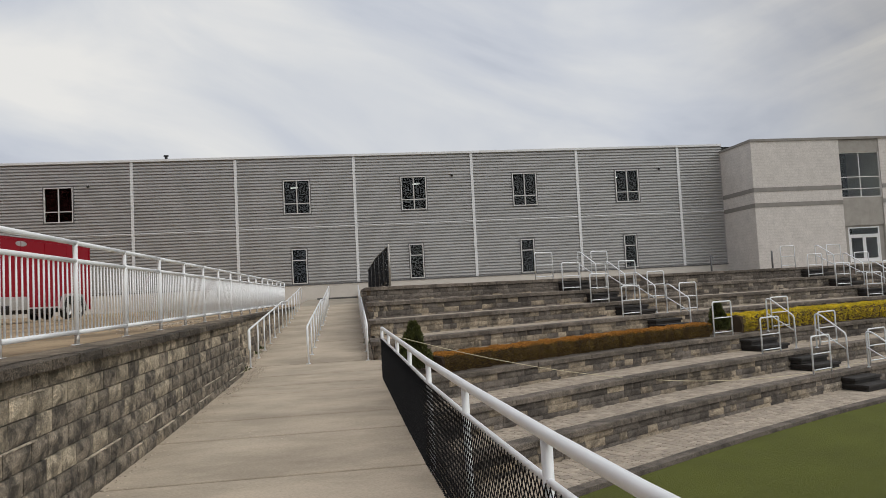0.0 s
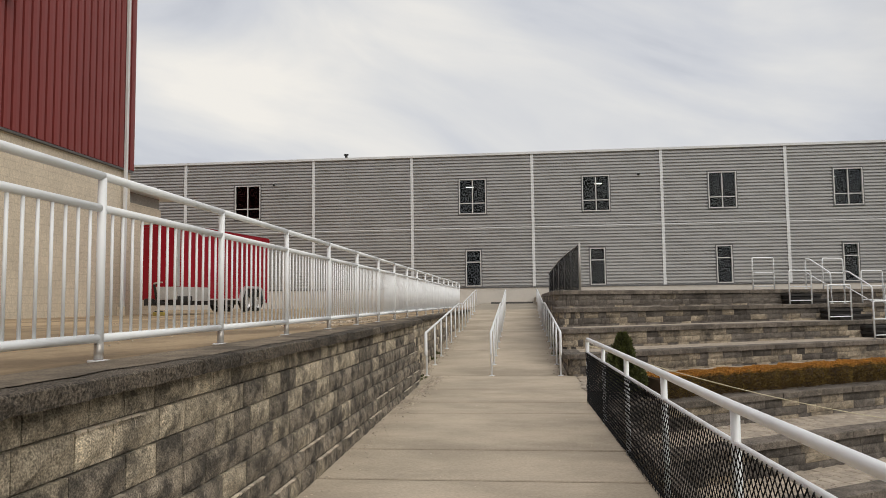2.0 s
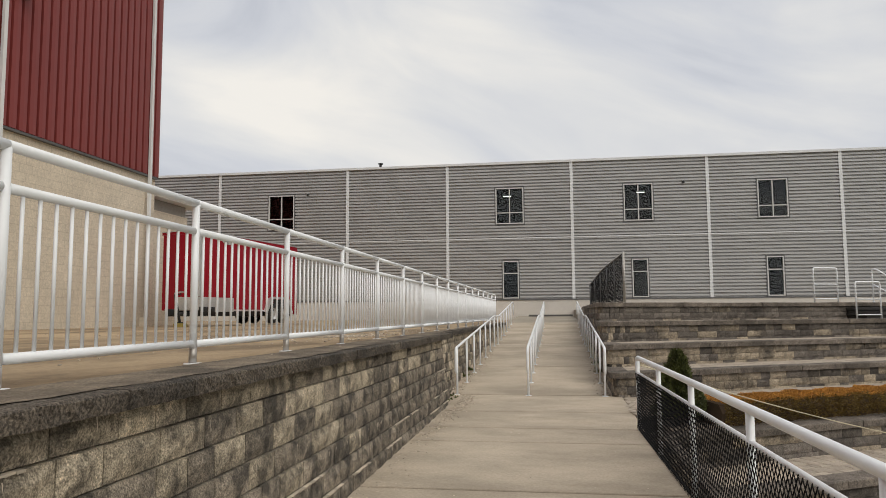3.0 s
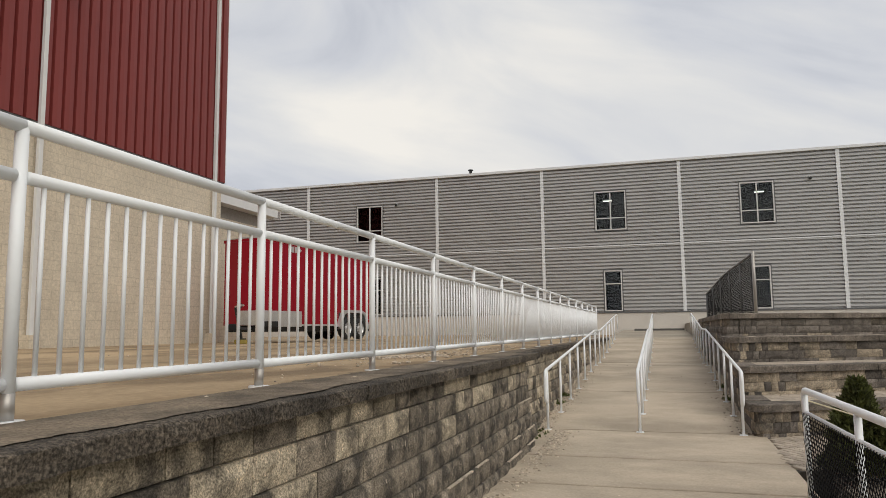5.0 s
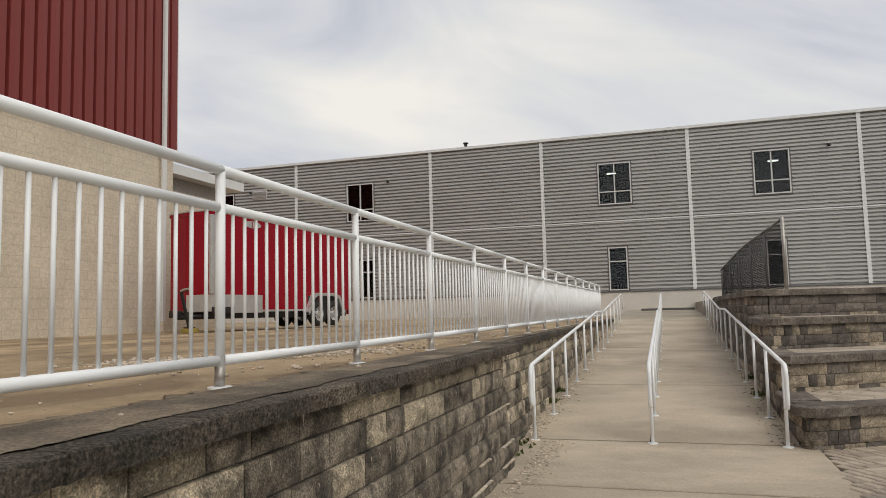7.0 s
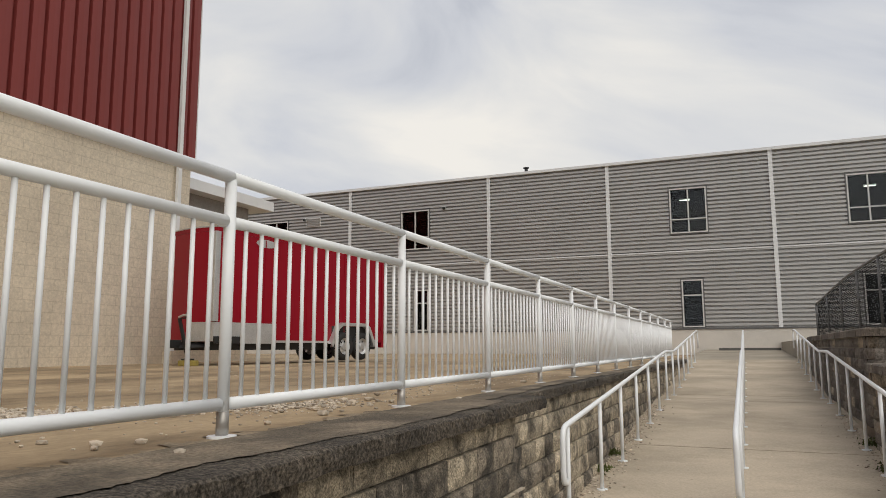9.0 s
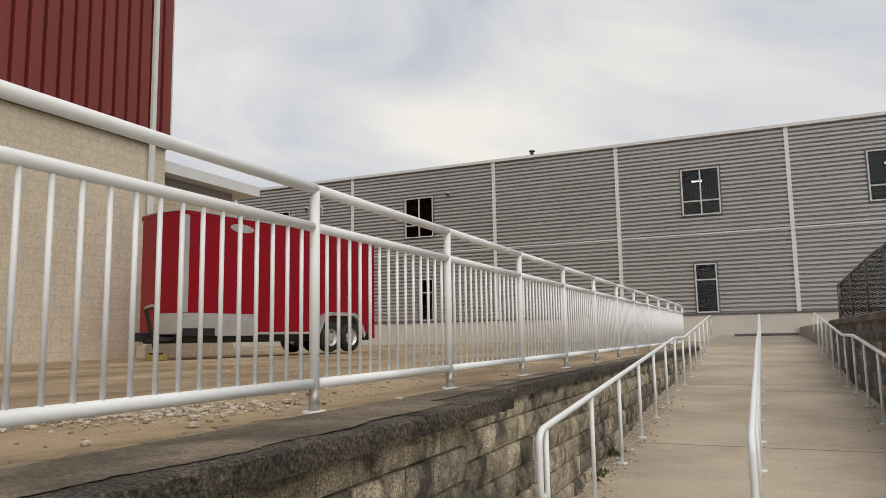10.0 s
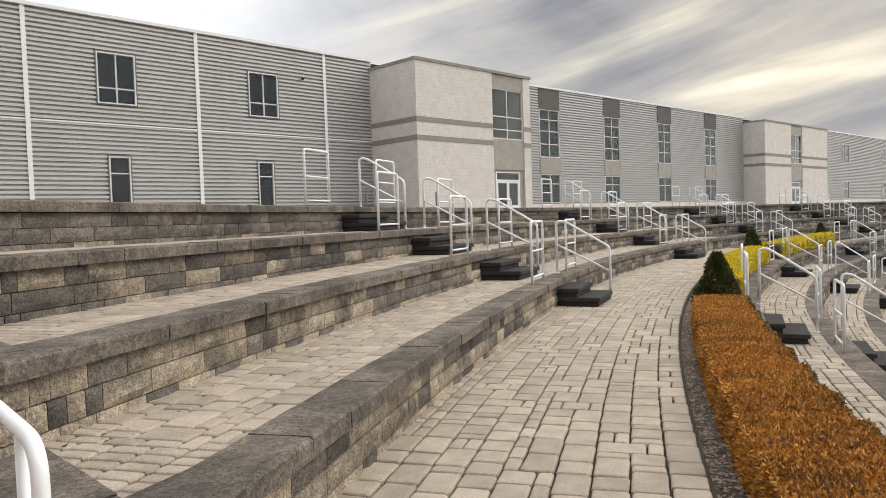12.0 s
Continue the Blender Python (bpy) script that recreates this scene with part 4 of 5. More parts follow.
def flight(th, r, z0, z1, lower=False):
    W = 1.18
    off = 0.30 if lower else 0.0
    s = thing("steps", "pair of black slab steps up a terrace wall", "steps", "terrace steps")
    rise = (z1 - z0) / 3
    x, y = on_arc(r, th)
    for k, d in ((1, 0.72), (2, 0.38)):
        bm = bmesh.new()
        step_block(bm, x, y, th, W - 0.06, d - 0.035, z0 + rise * (k - 1) + (0.0 if k == 1 else 0.002), z0 + rise * k - 0.072)
        part("riser", bm, M_RUBBER, s)
        bm = bmesh.new()
        step_block(bm, x, y, th, W, d, z0 + rise * k - 0.07, z0 + rise * k)
        part("tread", bm, M_RUBBER, s)
    dw = math.degrees(W / 2 / r)
    dp = math.degrees(0.80 / r)
    # sloping rail along the far side of the steps
    a = th + dw + 0.02
    pt, pb = Vector(on_arc(r + 0.24 - off, a) + (z1,)), Vector(on_arc(r - 0.70 - off * 0.7, a) + (z0,))
    h = thing("stair_rail", "white bent-pipe stair rail beside black steps", "stair rail", "terrace stair rails")
    upv = Vector((0, 0, 1))
    mid = pt + (pb - pt) * 0.16
    bm = bmesh.new()
    tube(bm, bent([pt, pt + upv * 0.93, Vector((mid.x, mid.y, z1 + 0.93)), Vector((pb.x, pb.y, z0 + 0.90)), pb], 0.09), 0.022, 9)
    part("hoop", bm, M_WHITE, h, smooth=True)
    bm = bmesh.new()
    tube(bm, [pt + upv * 0.52, pb + upv * 0.48], 0.017, 8)
    part("bar", bm, M_WHITE, h, smooth=True)
    for p in (pt, pb):
        bm = bmesh.new()
        disc(bm, p.x, p.y, p.z - 0.002, 0.05, 0.012)
        part("flange", bm, M_WHITE, h)
    for a in (th - dw - 0.04 - dp, th + dw + 0.50):
        h2 = thing("edge_rail", "white hoop rail standing on the terrace edge", "edge rail", "terrace edge rails")
        frame_panel(h2, on_arc(r + 0.20, a) + (z1,), on_arc(r + 0.20, a + dp) + (z1,), 0.95)


for n, th in enumerate((-22.85, -12.9, -3.0, 6.9, 16.8)):
    for i in range(4):
        flight(th - 0.12 * i, R_T[i], 0.02 if i == 0 else Z_T[i - 1], Z_T[i])
    for i in range(3):
        flight(th + 0.38 + 0.28 * i, R_L[i], Z_L[i + 1] if i < 2 else Z_F, Z_L[i], True)

# ---- planting ----
def foliage(name, mat, parent, sampler, n, size, seed, label=""):
    """Many small crossed leaves on and in a form given by sampler(rnd) -> point, outward."""
    rnd = random.Random(seed)
    vs, fs = [], []
    for _ in range(n):
        p, o = sampler(rnd)
        s = size * rnd.uniform(0.6, 1.3)
        d = (o + Vector((rnd.gauss(0, 0.5), rnd.gauss(0, 0.5), rnd.gauss(0.2, 0.5)))).normalized()
        t = d.orthogonal().normalized()
        t = Matrix.Rotation(rnd.uniform(0, 6.28), 3, d) @ t
        w = d.cross(t) * s * 0.45
        b = len(vs)
        vs += [tuple(p - w), tuple(p + d * s * 0.55 + t * s * 0.12 - w * 0.2), tuple(p + d * s), tuple(p + w)]
        fs.append((b, b + 1, b + 2, b + 3))
    me = mesh_of(name, vs, fs, mat)
    ob = new(name, me)
    ob.parent = parent
    if label:
        ob["label"] = label
    return ob


def hedge(th0, th1, r0, r1, h, mat, label, n, seed, core_mat=M_TWIG, size=0.05, skew=0.0):
    hd = thing("hedge", label, "hedge", "terrace hedges")
    rm, hw = (r0 + r1) / 2, (r1 - r0) / 2

    def mid_r(th):
        return rm + skew * (2 * (th - th0) / (th1 - th0) - 1)

    def bulge(th):
        return 1 + 0.05 * math.sin(th * 9.4) + 0.035 * math.sin(th * 23.7 + 1)
    bm = bmesh.new()
    rings = []
    N = 150
    for i in range(N + 1):
        th = th0 + (th1 - th0) * i / N
        k = bulge(th) * 0.86
        rings.append([bm.verts.new(on_arc(mid_r(th) + a * hw * k, th) + (-0.09 + b * (h + 0.12) * k,)) for a, b in ((-0.9, 0), (-1, 0.55), (-0.75, 0.93), (0, 1.0), (0.75, 0.93), (1, 0.55), (0.9, 0))])
    for A, B in zip(rings, rings[1:]):
        for j in range(6):
            bm.faces.new((A[j], A[j + 1], B[j + 1], B[j]))
    bm.faces.new(rings[0][::-1]), bm.faces.new(rings[-1])
    bmesh.ops.recalc_face_normals(bm, faces=bm.faces[:])
    part("core", bm, core_mat, hd)

    def top(rnd):
        th = rnd.uniform(th0, th1)
        a = rnd.uniform(-1, 1)
        k = bulge(th)
        zz = 0.01 + h * k * (1 - 0.12 * abs(a) ** 3) * rnd.uniform(0.93, 1.02)
        x, y = on_arc(mid_r(th) + a * hw * k * 0.97, th)
        return Vector((x, y, zz)), Vector((0, 0, 1))

    def sides(rnd, sg):
        th = rnd.uniform(th0, th1)
        k = bulge(th)
        v = rnd.random() ** 0.8
        rr = mid_r(th) + sg * hw * k * (0.9 + 0.12 * math.sin(v * 3)) * rnd.uniform(0.93, 1.03)
        x, y = on_arc(rr, th)
        cx, cy = on_arc(1.0, th)
        return Vector((x, y, -0.08 + v * (h + 0.1) * k * 0.95)), Vector((cx - CX, cy - CY, 0)) * sg
    foliage("crown", mat, hd, top, n, size, seed)
    # field side of the russet hedge gets leaves with shade in their colour
    foliage("side_leaves", M_HEDGE_SHADE if mat is M_HEDGE else mat, hd, lambda r: sides(r, -1), n // 2, size, seed + 1)
    foliage("side_leaves", mat, hd, lambda r: sides(r, 1), n // 2, size, seed + 2)
    return hd


hedge(th_at_x(67.9, 1.9), -23.75, 67.85, 68.55, 0.26, M_HEDGE, "low clipped russet hedge along the paver path", 46000, 5, size=0.024)
hedge(-22.6, -14.0, 67.85, 68.45, 0.42, M_YELLOW, "low clipped bright yellow hedge along the path", 16000, 7, size=0.035)
hedge(-12.0, -4.0, 67.8, 68.4, 0.40, M_YELLOW, "low clipped bright yellow hedge along the path", 5000, 9)


def cone_bush(x, y, h, w, seed):
    b = thing("evergreen_bush", "small dark green cone-shaped evergreen bush", "bush", "evergreen bushes")
    bm = bmesh.new()
    tube(bm, [(x, y, 0.0), (x, y, 0.25), (x + 0.01, y, h * 0.7)], 0.03, 7)
    part("trunk", bm, M_TWIG, b)

    def form(rnd):
        v = rnd.random() ** 1.5
        a = rnd.uniform(0, 6.283)
        rr = w * 0.5 * (1 - v) ** 0.75 * (0.75 + 0.2 * math.sin(a * 3 + v * 9)) * math.sqrt(rnd.uniform(0.45, 1.15)) + 0.02
        return Vector((x + rr * math.cos(a), y + rr * math.sin(a), 0.05 + v * h)), Vector((math.cos(a), math.sin(a), 0.9))
    foliage("crown", M_GREEN, b, form, 5200, 0.065, seed)


for k, (th, r, h, w) in enumerate(((th_at_x(68.4, 1.34), 68.4, 0.90, 0.82), (-23.1, 68.24, 0.78, 0.74), (-13.9, 68.3, 0.85, 0.8), (-4.1, 68.3, 0.75, 0.7))):
    x, y = on_arc(r, th)
    cone_bush(x, y, h, w, 31 + k)

# ---- rope slung from the fence to the terrace rail ----
ra, rb = Vector((fence_x(13.69), 13.7, 0.84)), Vector(on_arc(R_L[1] - 0.90, -20.85) + (-0.93,))
bm = bmesh.new()
tube(bm, [ra.lerp(rb, k / 24) - Vector((0, 0, 0.72 * 4 * (k / 24) * (1 - k / 24))) for k in range(25)], 0.007, 6)
rope = part("rope", bm, M_ROPE)
tagged(rope, "thin pale yellow rope slung from the fence", "rope")


# ---- trailer ----
def trailer(m):
    t = thing("cargo_trailer", "glossy red enclosed cargo trailer with silver skirt", "trailer", at=m)
    L, W, Z0, Z1 = 5.12, 1.22, 0.42, 2.46        # local x runs to the rear, y=0 is the near long side, y=W the far side
    NOSE = 0.10
    plan = [(0, 0), (L, 0), (L, W), (0, W), (-NOSE, W / 2)]

    def prism(z0, z1, grow, mat, name, bevel=0.0):
        bm = bmesh.new()
        c = Vector((L / 2, W / 2))
        pts = [(p[0] + grow * (1 if p[0] > L / 2 else -1), p[1] + grow * (1 if p[1] > W / 2 + 0.01 else -1 if p[1] < W / 2 - 0.01 else 0)) for p in plan]
        lo = [bm.verts.new((x, y, z0)) for x, y in pts]
        hi = [bm.verts.new((x, y, z1)) for x, y in pts]
        bm.faces.new(lo[::-1]), bm.faces.new(hi)
        for i in range(5):
            bm.faces.new((lo[i], lo[(i + 1) % 5], hi[(i + 1) % 5], hi[i]))
        bmesh.ops.recalc_face_normals(bm, faces=bm.faces[:])
        if bevel:
            bmesh.ops.bevel(bm, geom=[e for e in bm.edges if abs(e.verts[0].co.z - e.verts[1].co.z) > 0.1], offset=bevel, segments=3, affect="EDGES")
        return part(name, bm, mat, t)
    prism(Z0 + 0.02, Z1, 0.0, M_TRED, "body", 0.05)
    prism(Z1 + 0.003, Z1 + 0.075, 0.004, M_TRED, "roof_rim", 0.04)
    prism(Z1 + 0.078, Z1 + 0.10, 0.012, M_TWHITE, "roof_trim", 0.04)
    prism(Z1 + 0.103, Z1 + 0.14, -0.15, M_TWHITE, "roof")
    for x in (1.22, 2.44, 3.66):
        part("panel_seam", boxes((x - 0.012, x + 0.012, -0.006, 0.0, Z0 + 0.10, Z1 - 0.03)), M_TRED, t)
    part("rear_post", boxes((L - 0.07, L + 0.012, -0.012, 0.09, Z0 - 0.1, Z1)), M_TRED, t)
    part("corner_post", boxes((-0.05, 0.075, -0.02, 0.04, Z0 + 0.38, Z1), bevel=0.01), M_TWHITE, t, "polished aluminium corner")
    part("skirt", boxes((0.0, 1.55, -0.012, -0.001, Z0 - 0.02, Z0 + 0.37)), M_TWHITE, t, "silver diamond-plate stone guard")
    part("bottom_rail", boxes((1.56, 3.18, -0.014, -0.001, Z0 + 0.0, Z0 + 0.045)), M_TWHITE, t, "thin aluminium bottom rail")
    # black rectangular vent plate low at the front of the stone guard
    part("tool_box", boxes((-0.02, 0.62, -0.05, -0.013, Z0 - 0.02, Z0 + 0.11)), M_BLACK, t)
    bm = bmesh.new()
    tip, c0 = Vector((-NOSE, W / 2, 0)), Vector((0, 0, 0))
    nrm = Vector((-(W / 2), -NOSE, 0)).normalized() * 0.012
    vs = [bm.verts.new(p) for z in (Z0 + 0.02, Z0 + 0.37) for p in ((c0 + nrm + Vector((0, 0, z))), (tip + nrm + Vector((0, 0, z))), (tip + Vector((0, 0, z))), (c0 + Vector((0, 0, z))))]
    for f in ((0, 1, 2, 3), (4, 5, 6, 7), (0, 1, 5, 4), (1, 2, 6, 5), (2, 3, 7, 6), (3, 0, 4, 7)):
        bm.faces.new([vs[i] for i in f])
    bmesh.ops.recalc_face_normals(bm, faces=bm.faces[:])
    part("nose_guard", bm, M_TWHITE, t, "silver diamond-plate nose guard")
    # chassis and tongue
    part("chassis", boxes((0.0, L, 0.15, 0.25, Z0 - 0.14, Z0 + 0.015), (0.0, L, W - 0.25, W - 0.15, Z0 - 0.14, Z0 + 0.015), (1.0, 1.1, 0.26, W - 0.26, Z0 - 0.12, Z0), (4.0, 4.1, 0.26, W - 0.26, Z0 - 0.12, Z0)), M_BLACK, t)
    bm = bmesh.new()
    tube(bm, [(0.3, 0.2, Z0 - 0.05), (-0.3, W / 2, Z0 - 0.08)], 0.05, 6)
    tube(bm, [(0.3, W - 0.2, Z0 - 0.05), (-0.3, W / 2, Z0 - 0.08)], 0.05, 6)
    part("tongue", bm, M_BLACK, t)
    bm = bmesh.new()
    tube(bm, [(-0.18, W / 2 - 0.16, 0.12), (-0.40, W / 2 - 0.16, 0.85)], 0.035, 10)
    tube(bm, [(-0.40, W / 2 - 0.16, 0.85), (-0.40, W / 2 - 0.34, 0.85), (-0.40, W / 2 - 0.34, 0.95)], 0.012, 6)
    box(bm, -0.26, -0.10, W / 2 - 0.24, W / 2 - 0.08, 0.10, 0.13)
    part("jack", bm, M_BLACK, t)
    bm = bmesh.new()
    tube(bm, [(-0.41, W / 2 - 0.16, 0.87), (-0.43, W / 2 - 0.30, 0.90), (-0.43, W / 2 - 0.44, 0.90)], 0.022, 8)
    part("jack_crank", bm, M_TWHITE, t, "pale crank handle")
    part("coupler", boxes((-0.52, -0.24, W / 2 - 0.06, W / 2 + 0.06, Z0 - 0.10, Z0 + 0.05), bevel=0.02), M_BLACK, t)
    # fender: flat-topped arch over two wheels
    fx0, fx1 = 3.12, 4.72
    arch = [(fx0, 0.40), (fx0 + 0.22, 0.80), (fx0 + 0.40, 0.87), (fx1 - 0.40, 0.87), (fx1 - 0.22, 0.80), (fx1, 0.40)]
    inner = [(x + (0.07 if i < 3 else -0.07) * (1 if i not in (2, 3) else 0.3), z - 0.07) for i, (x, z) in enumerate(arch)]
    bm = bmesh.new()
    ra_ = [[bm.verts.new((x, yy, z)) for x, z in arch] for yy in (-0.10, 0.0)]
    ri_ = [[bm.verts.new((x, yy, z)) for x, z in inner] for yy in (-0.10, 0.0)]
    for i in range(5):
        bm.faces.new((ra_[0][i], ra_[0][i + 1], ra_[1][i + 1], ra_[1][i]))
        bm.faces.new((ra_[0][i], ra_[0][i + 1], ri_[0][i + 1], ri_[0][i]))
        bm.faces.new((ri_[0][i], ri_[0][i + 1], ri_[1][i + 1], ri_[1][i]))
    part("fender", bm, M_TWHITE, t, "silver aluminium fender")
    part("wheel_well", boxes((fx0 + 0.12, fx1 - 0.12, -0.004, 0.0, Z0 - 0.1, 0.79)), M_BLACK, t)
    for cx in (fx0 + 0.48, fx1 - 0.48):
        for cy, s in ((-0.02, 1), (W - 0.2, 1)):
            bm = bmesh.new()
            prof = [(0.18, -0.085), (0.27, -0.10), (0.305, -0.06), (0.31, 0.0), (0.305, 0.06), (0.27, 0.10), (0.18, 0.085)]
            seg = 24
            rings = [[bm.verts.new((cx + r * math.cos(6.2832 * k / seg), cy + 0.02 + o, 0.35 + r * math.sin(6.2832 * k / seg))) for k in range(seg)] for r, o in prof]
            for A, B in zip(rings, rings[1:]):
                for k in range(seg):
                    bm.faces.new((A[k], A[(k + 1) % seg], B[(k + 1) % seg], B[k]))
            wh = part("wheel", bm, M_TYRE, t, "black rubber tyre", smooth=True)
            bm = bmesh.new()
            prof = [(0.185, -0.075), (0.17, -0.05), (0.14, -0.03), (0.09, -0.045), (0.075, -0.08), (0.02, -0.085)]
            rings = [[bm.verts.new((cx + r * math.cos(6.2832 * k / seg), cy + 0.02 + o, 0.35 + r * math.sin(6.2832 * k / seg))) for k in range(seg)] for r, o in prof]
            for A, B in zip(rings, rings[1:]):
                for k in range(seg):
                    if not (A is rings[2] and k % 4 == 0):
                        bm.faces.new((A[k], A[(k + 1) % seg], B[(k + 1) % seg], B[k]))
            bm.faces.new(rings[-1])
            part("rim", bm, M_TWHITE, wh, "silver spoked rim")
    part("tail_light", boxes((L - 0.12, L - 0.02, -0.03, -0.013, 0.72, 0.80)), M_TRED, t, "small red marker lamp")
    bm = bmesh.new()
    seg = 28
    c = bm.verts.new((1.24, -0.004, Z1 - 0.10))
    ring = [bm.verts.new((1.24 + 0.28 * math.cos(6.2832 * k / seg), -0.004, Z1 - 0.10 + 0.08 * math.sin(6.2832 * k / seg))) for k in range(seg)]
    for k in range(seg):
        bm.faces.new((c, ring[(k + 1) % seg], ring[k]))
    part("badge", bm, M_TWHITE, t, "pale oval badge")
    return t


TDIR = math.degrees(math.atan2(5.09, 0.79))
TRM = pose(-9.68, 21.52, 1.241, 0, 0, TDIR)
trailer(TRM)
bm = bmesh.new()
box(bm, -0.32, -0.04, 0.61 - 0.30, 0.61 - 0.06, 0.0, 0.099, m=TRM, bevel=0.02)
tagged(part("wheel_chock", bm, M_CHOCK), "scuffed yellow block under the trailer jack", "block")

# ---- pieces: wall blocks ----
blk = [rough_block("brick", w - 0.009, COURSE - 0.008, 0.12, M_BLOCK, 100 + k, 0.009) for k, w in enumerate((0.30, 0.40, 0.45, 0.30, 0.40, 0.45))]
blkw = (0.30, 0.40, 0.45, 0.30, 0.40, 0.45)
blk2 = [rough_block("brick", w - 0.009, COURSE - 0.008, 0.12, M_BLOCKD, 100 + k, 0.009) for k, w in enumerate(blkw)]
rest_v, rest_f, rest_v2, rest_f2 = [], [], [], []


def add_rest(vs, fs, me, m):
    b = len(vs)
    vs.extend(tuple(m @ v.co) for v in me.vertices)
    fs.extend(tuple(b + i for i in p.vertices) for p in me.polygons)


rnd = random.Random(11)
TOP0, CAP0, SET = 1.135, 1.098, 0.019       # top of the block courses, underside of the cap, batter of a course
for c in range(8):
    z = TOP0 - COURSE * (c + 1)
    y = -8.0 + rnd.uniform(0, 0.3)
    while y < 33.5:
        k = rnd.randrange(6)
        jog = y > 15.9
        fx = (WALL_X - 0.045 if not jog else -2.50) + SET * c - 0.012
        yb = y + blkw[k]
        if z + COURSE > ramp_z(y) + 0.02:
            # the front looks to +x: local x runs along +y, local -y to +x
            m = Matrix(((0, -1, 0, fx), (1, 0, 0, y), (0, 0, 1, z), (0, 0, 0, 1)))
            if c == 0:
                m = m @ Matrix.Diagonal((1, 1, (CAP0 - z - 0.004) / COURSE, 1))
            sooty = rnd.random() < (0.10, 0.22, 0.55, 0.72, 0.8, 0.85, 0.85, 0.85)[c] + 0.35 * max(0.0, min(1.0, (y - 9.0) / 5.0)) - (0.45 if jog else 0.0)
            if 6.6 < y < 14.0 and c < 7:
                shared("brick", (blk2 if sooty else blk)[k], lw, m)
            elif sooty:
                add_rest(rest_v2, rest_f2, blk[k], m)
            else:
                add_rest(rest_v, rest_f, blk[k], m)
        y = yb
for vv, ff, mm in ((rest_v, rest_f, M_BLOCKR), (rest_v2, rest_f2, M_BLOCKRD)):
    ob = new("block_courses", mesh_of("block_courses", vv, ff, mm))
    ob.parent = lw
    ob["kind"] = "stuff"


def cap_stone(x0, x1, y0, y1, z0, z1):
    """A cap with a rock-faced front and a chipped upper edge."""
    bm = bmesh.new()
    n = 12
    cols = []
    for i in range(n + 1):
        yy = y0 + (y1 - y0) * i / n
        e = rnd.uniform(-0.006, 0.006)
        cols.append([bm.verts.new(p) for p in ((x0, yy, z0), (x0, yy, z1), ((x0 + x1) / 2, yy, z1 + rnd.uniform(-0.003, 0.002)), (x1 - 0.016 + e, yy, z1 - rnd.uniform(0.0, 0.003)), (x1 - 0.003 + e, yy, z1 - rnd.uniform(0.006, 0.014)), (x1 + rnd.uniform(-0.009, 0.006), yy, (z0 + z1) / 2), (x1 - rnd.uniform(0.0, 0.014), yy, z0 + rnd.uniform(0, 0.008)), (x1 - 0.05, yy, z0))])
    for A, B in zip(cols, cols[1:]):
        for j in range(8):
            bm.faces.new((A[j], A[(j + 1) % 8], B[(j + 1) % 8], B[j]))
    bm.faces.new(cols[0][::-1]), bm.faces.new(cols[-1])
    bmesh.ops.recalc_face_normals(bm, faces=bm.faces[:])
    return bm


y = -8.0
while y < 33.5:
    w = rnd.choice((0.55, 0.62, 0.7))
    fx = WALL_X + 0.055 if y < 15.85 else -2.44
    part("cap_stone", cap_stone(-2.72 + rnd.uniform(-0.01, 0.01), fx + rnd.uniform(-0.006, 0.006), y + 0.002, y + w - 0.002, CAP0, WALL_TOP + rnd.uniform(0.002, 0.006)), M_CAP, lw)
    y += w


# ---- pieces: terrace blocks and caps ----
def along(rows, s):
    lo, hi = 0, len(rows) - 1
    while hi - lo > 1:
        mid = (lo + hi) // 2
        lo, hi = (mid, hi) if rows[mid][4] <= s else (lo, mid)
    a, b = rows[lo], rows[hi]
    t = (s - a[4]) / max(1e-6, b[4] - a[4])
    return [a[i] + (b[i] - a[i]) * t for i in range(4)]


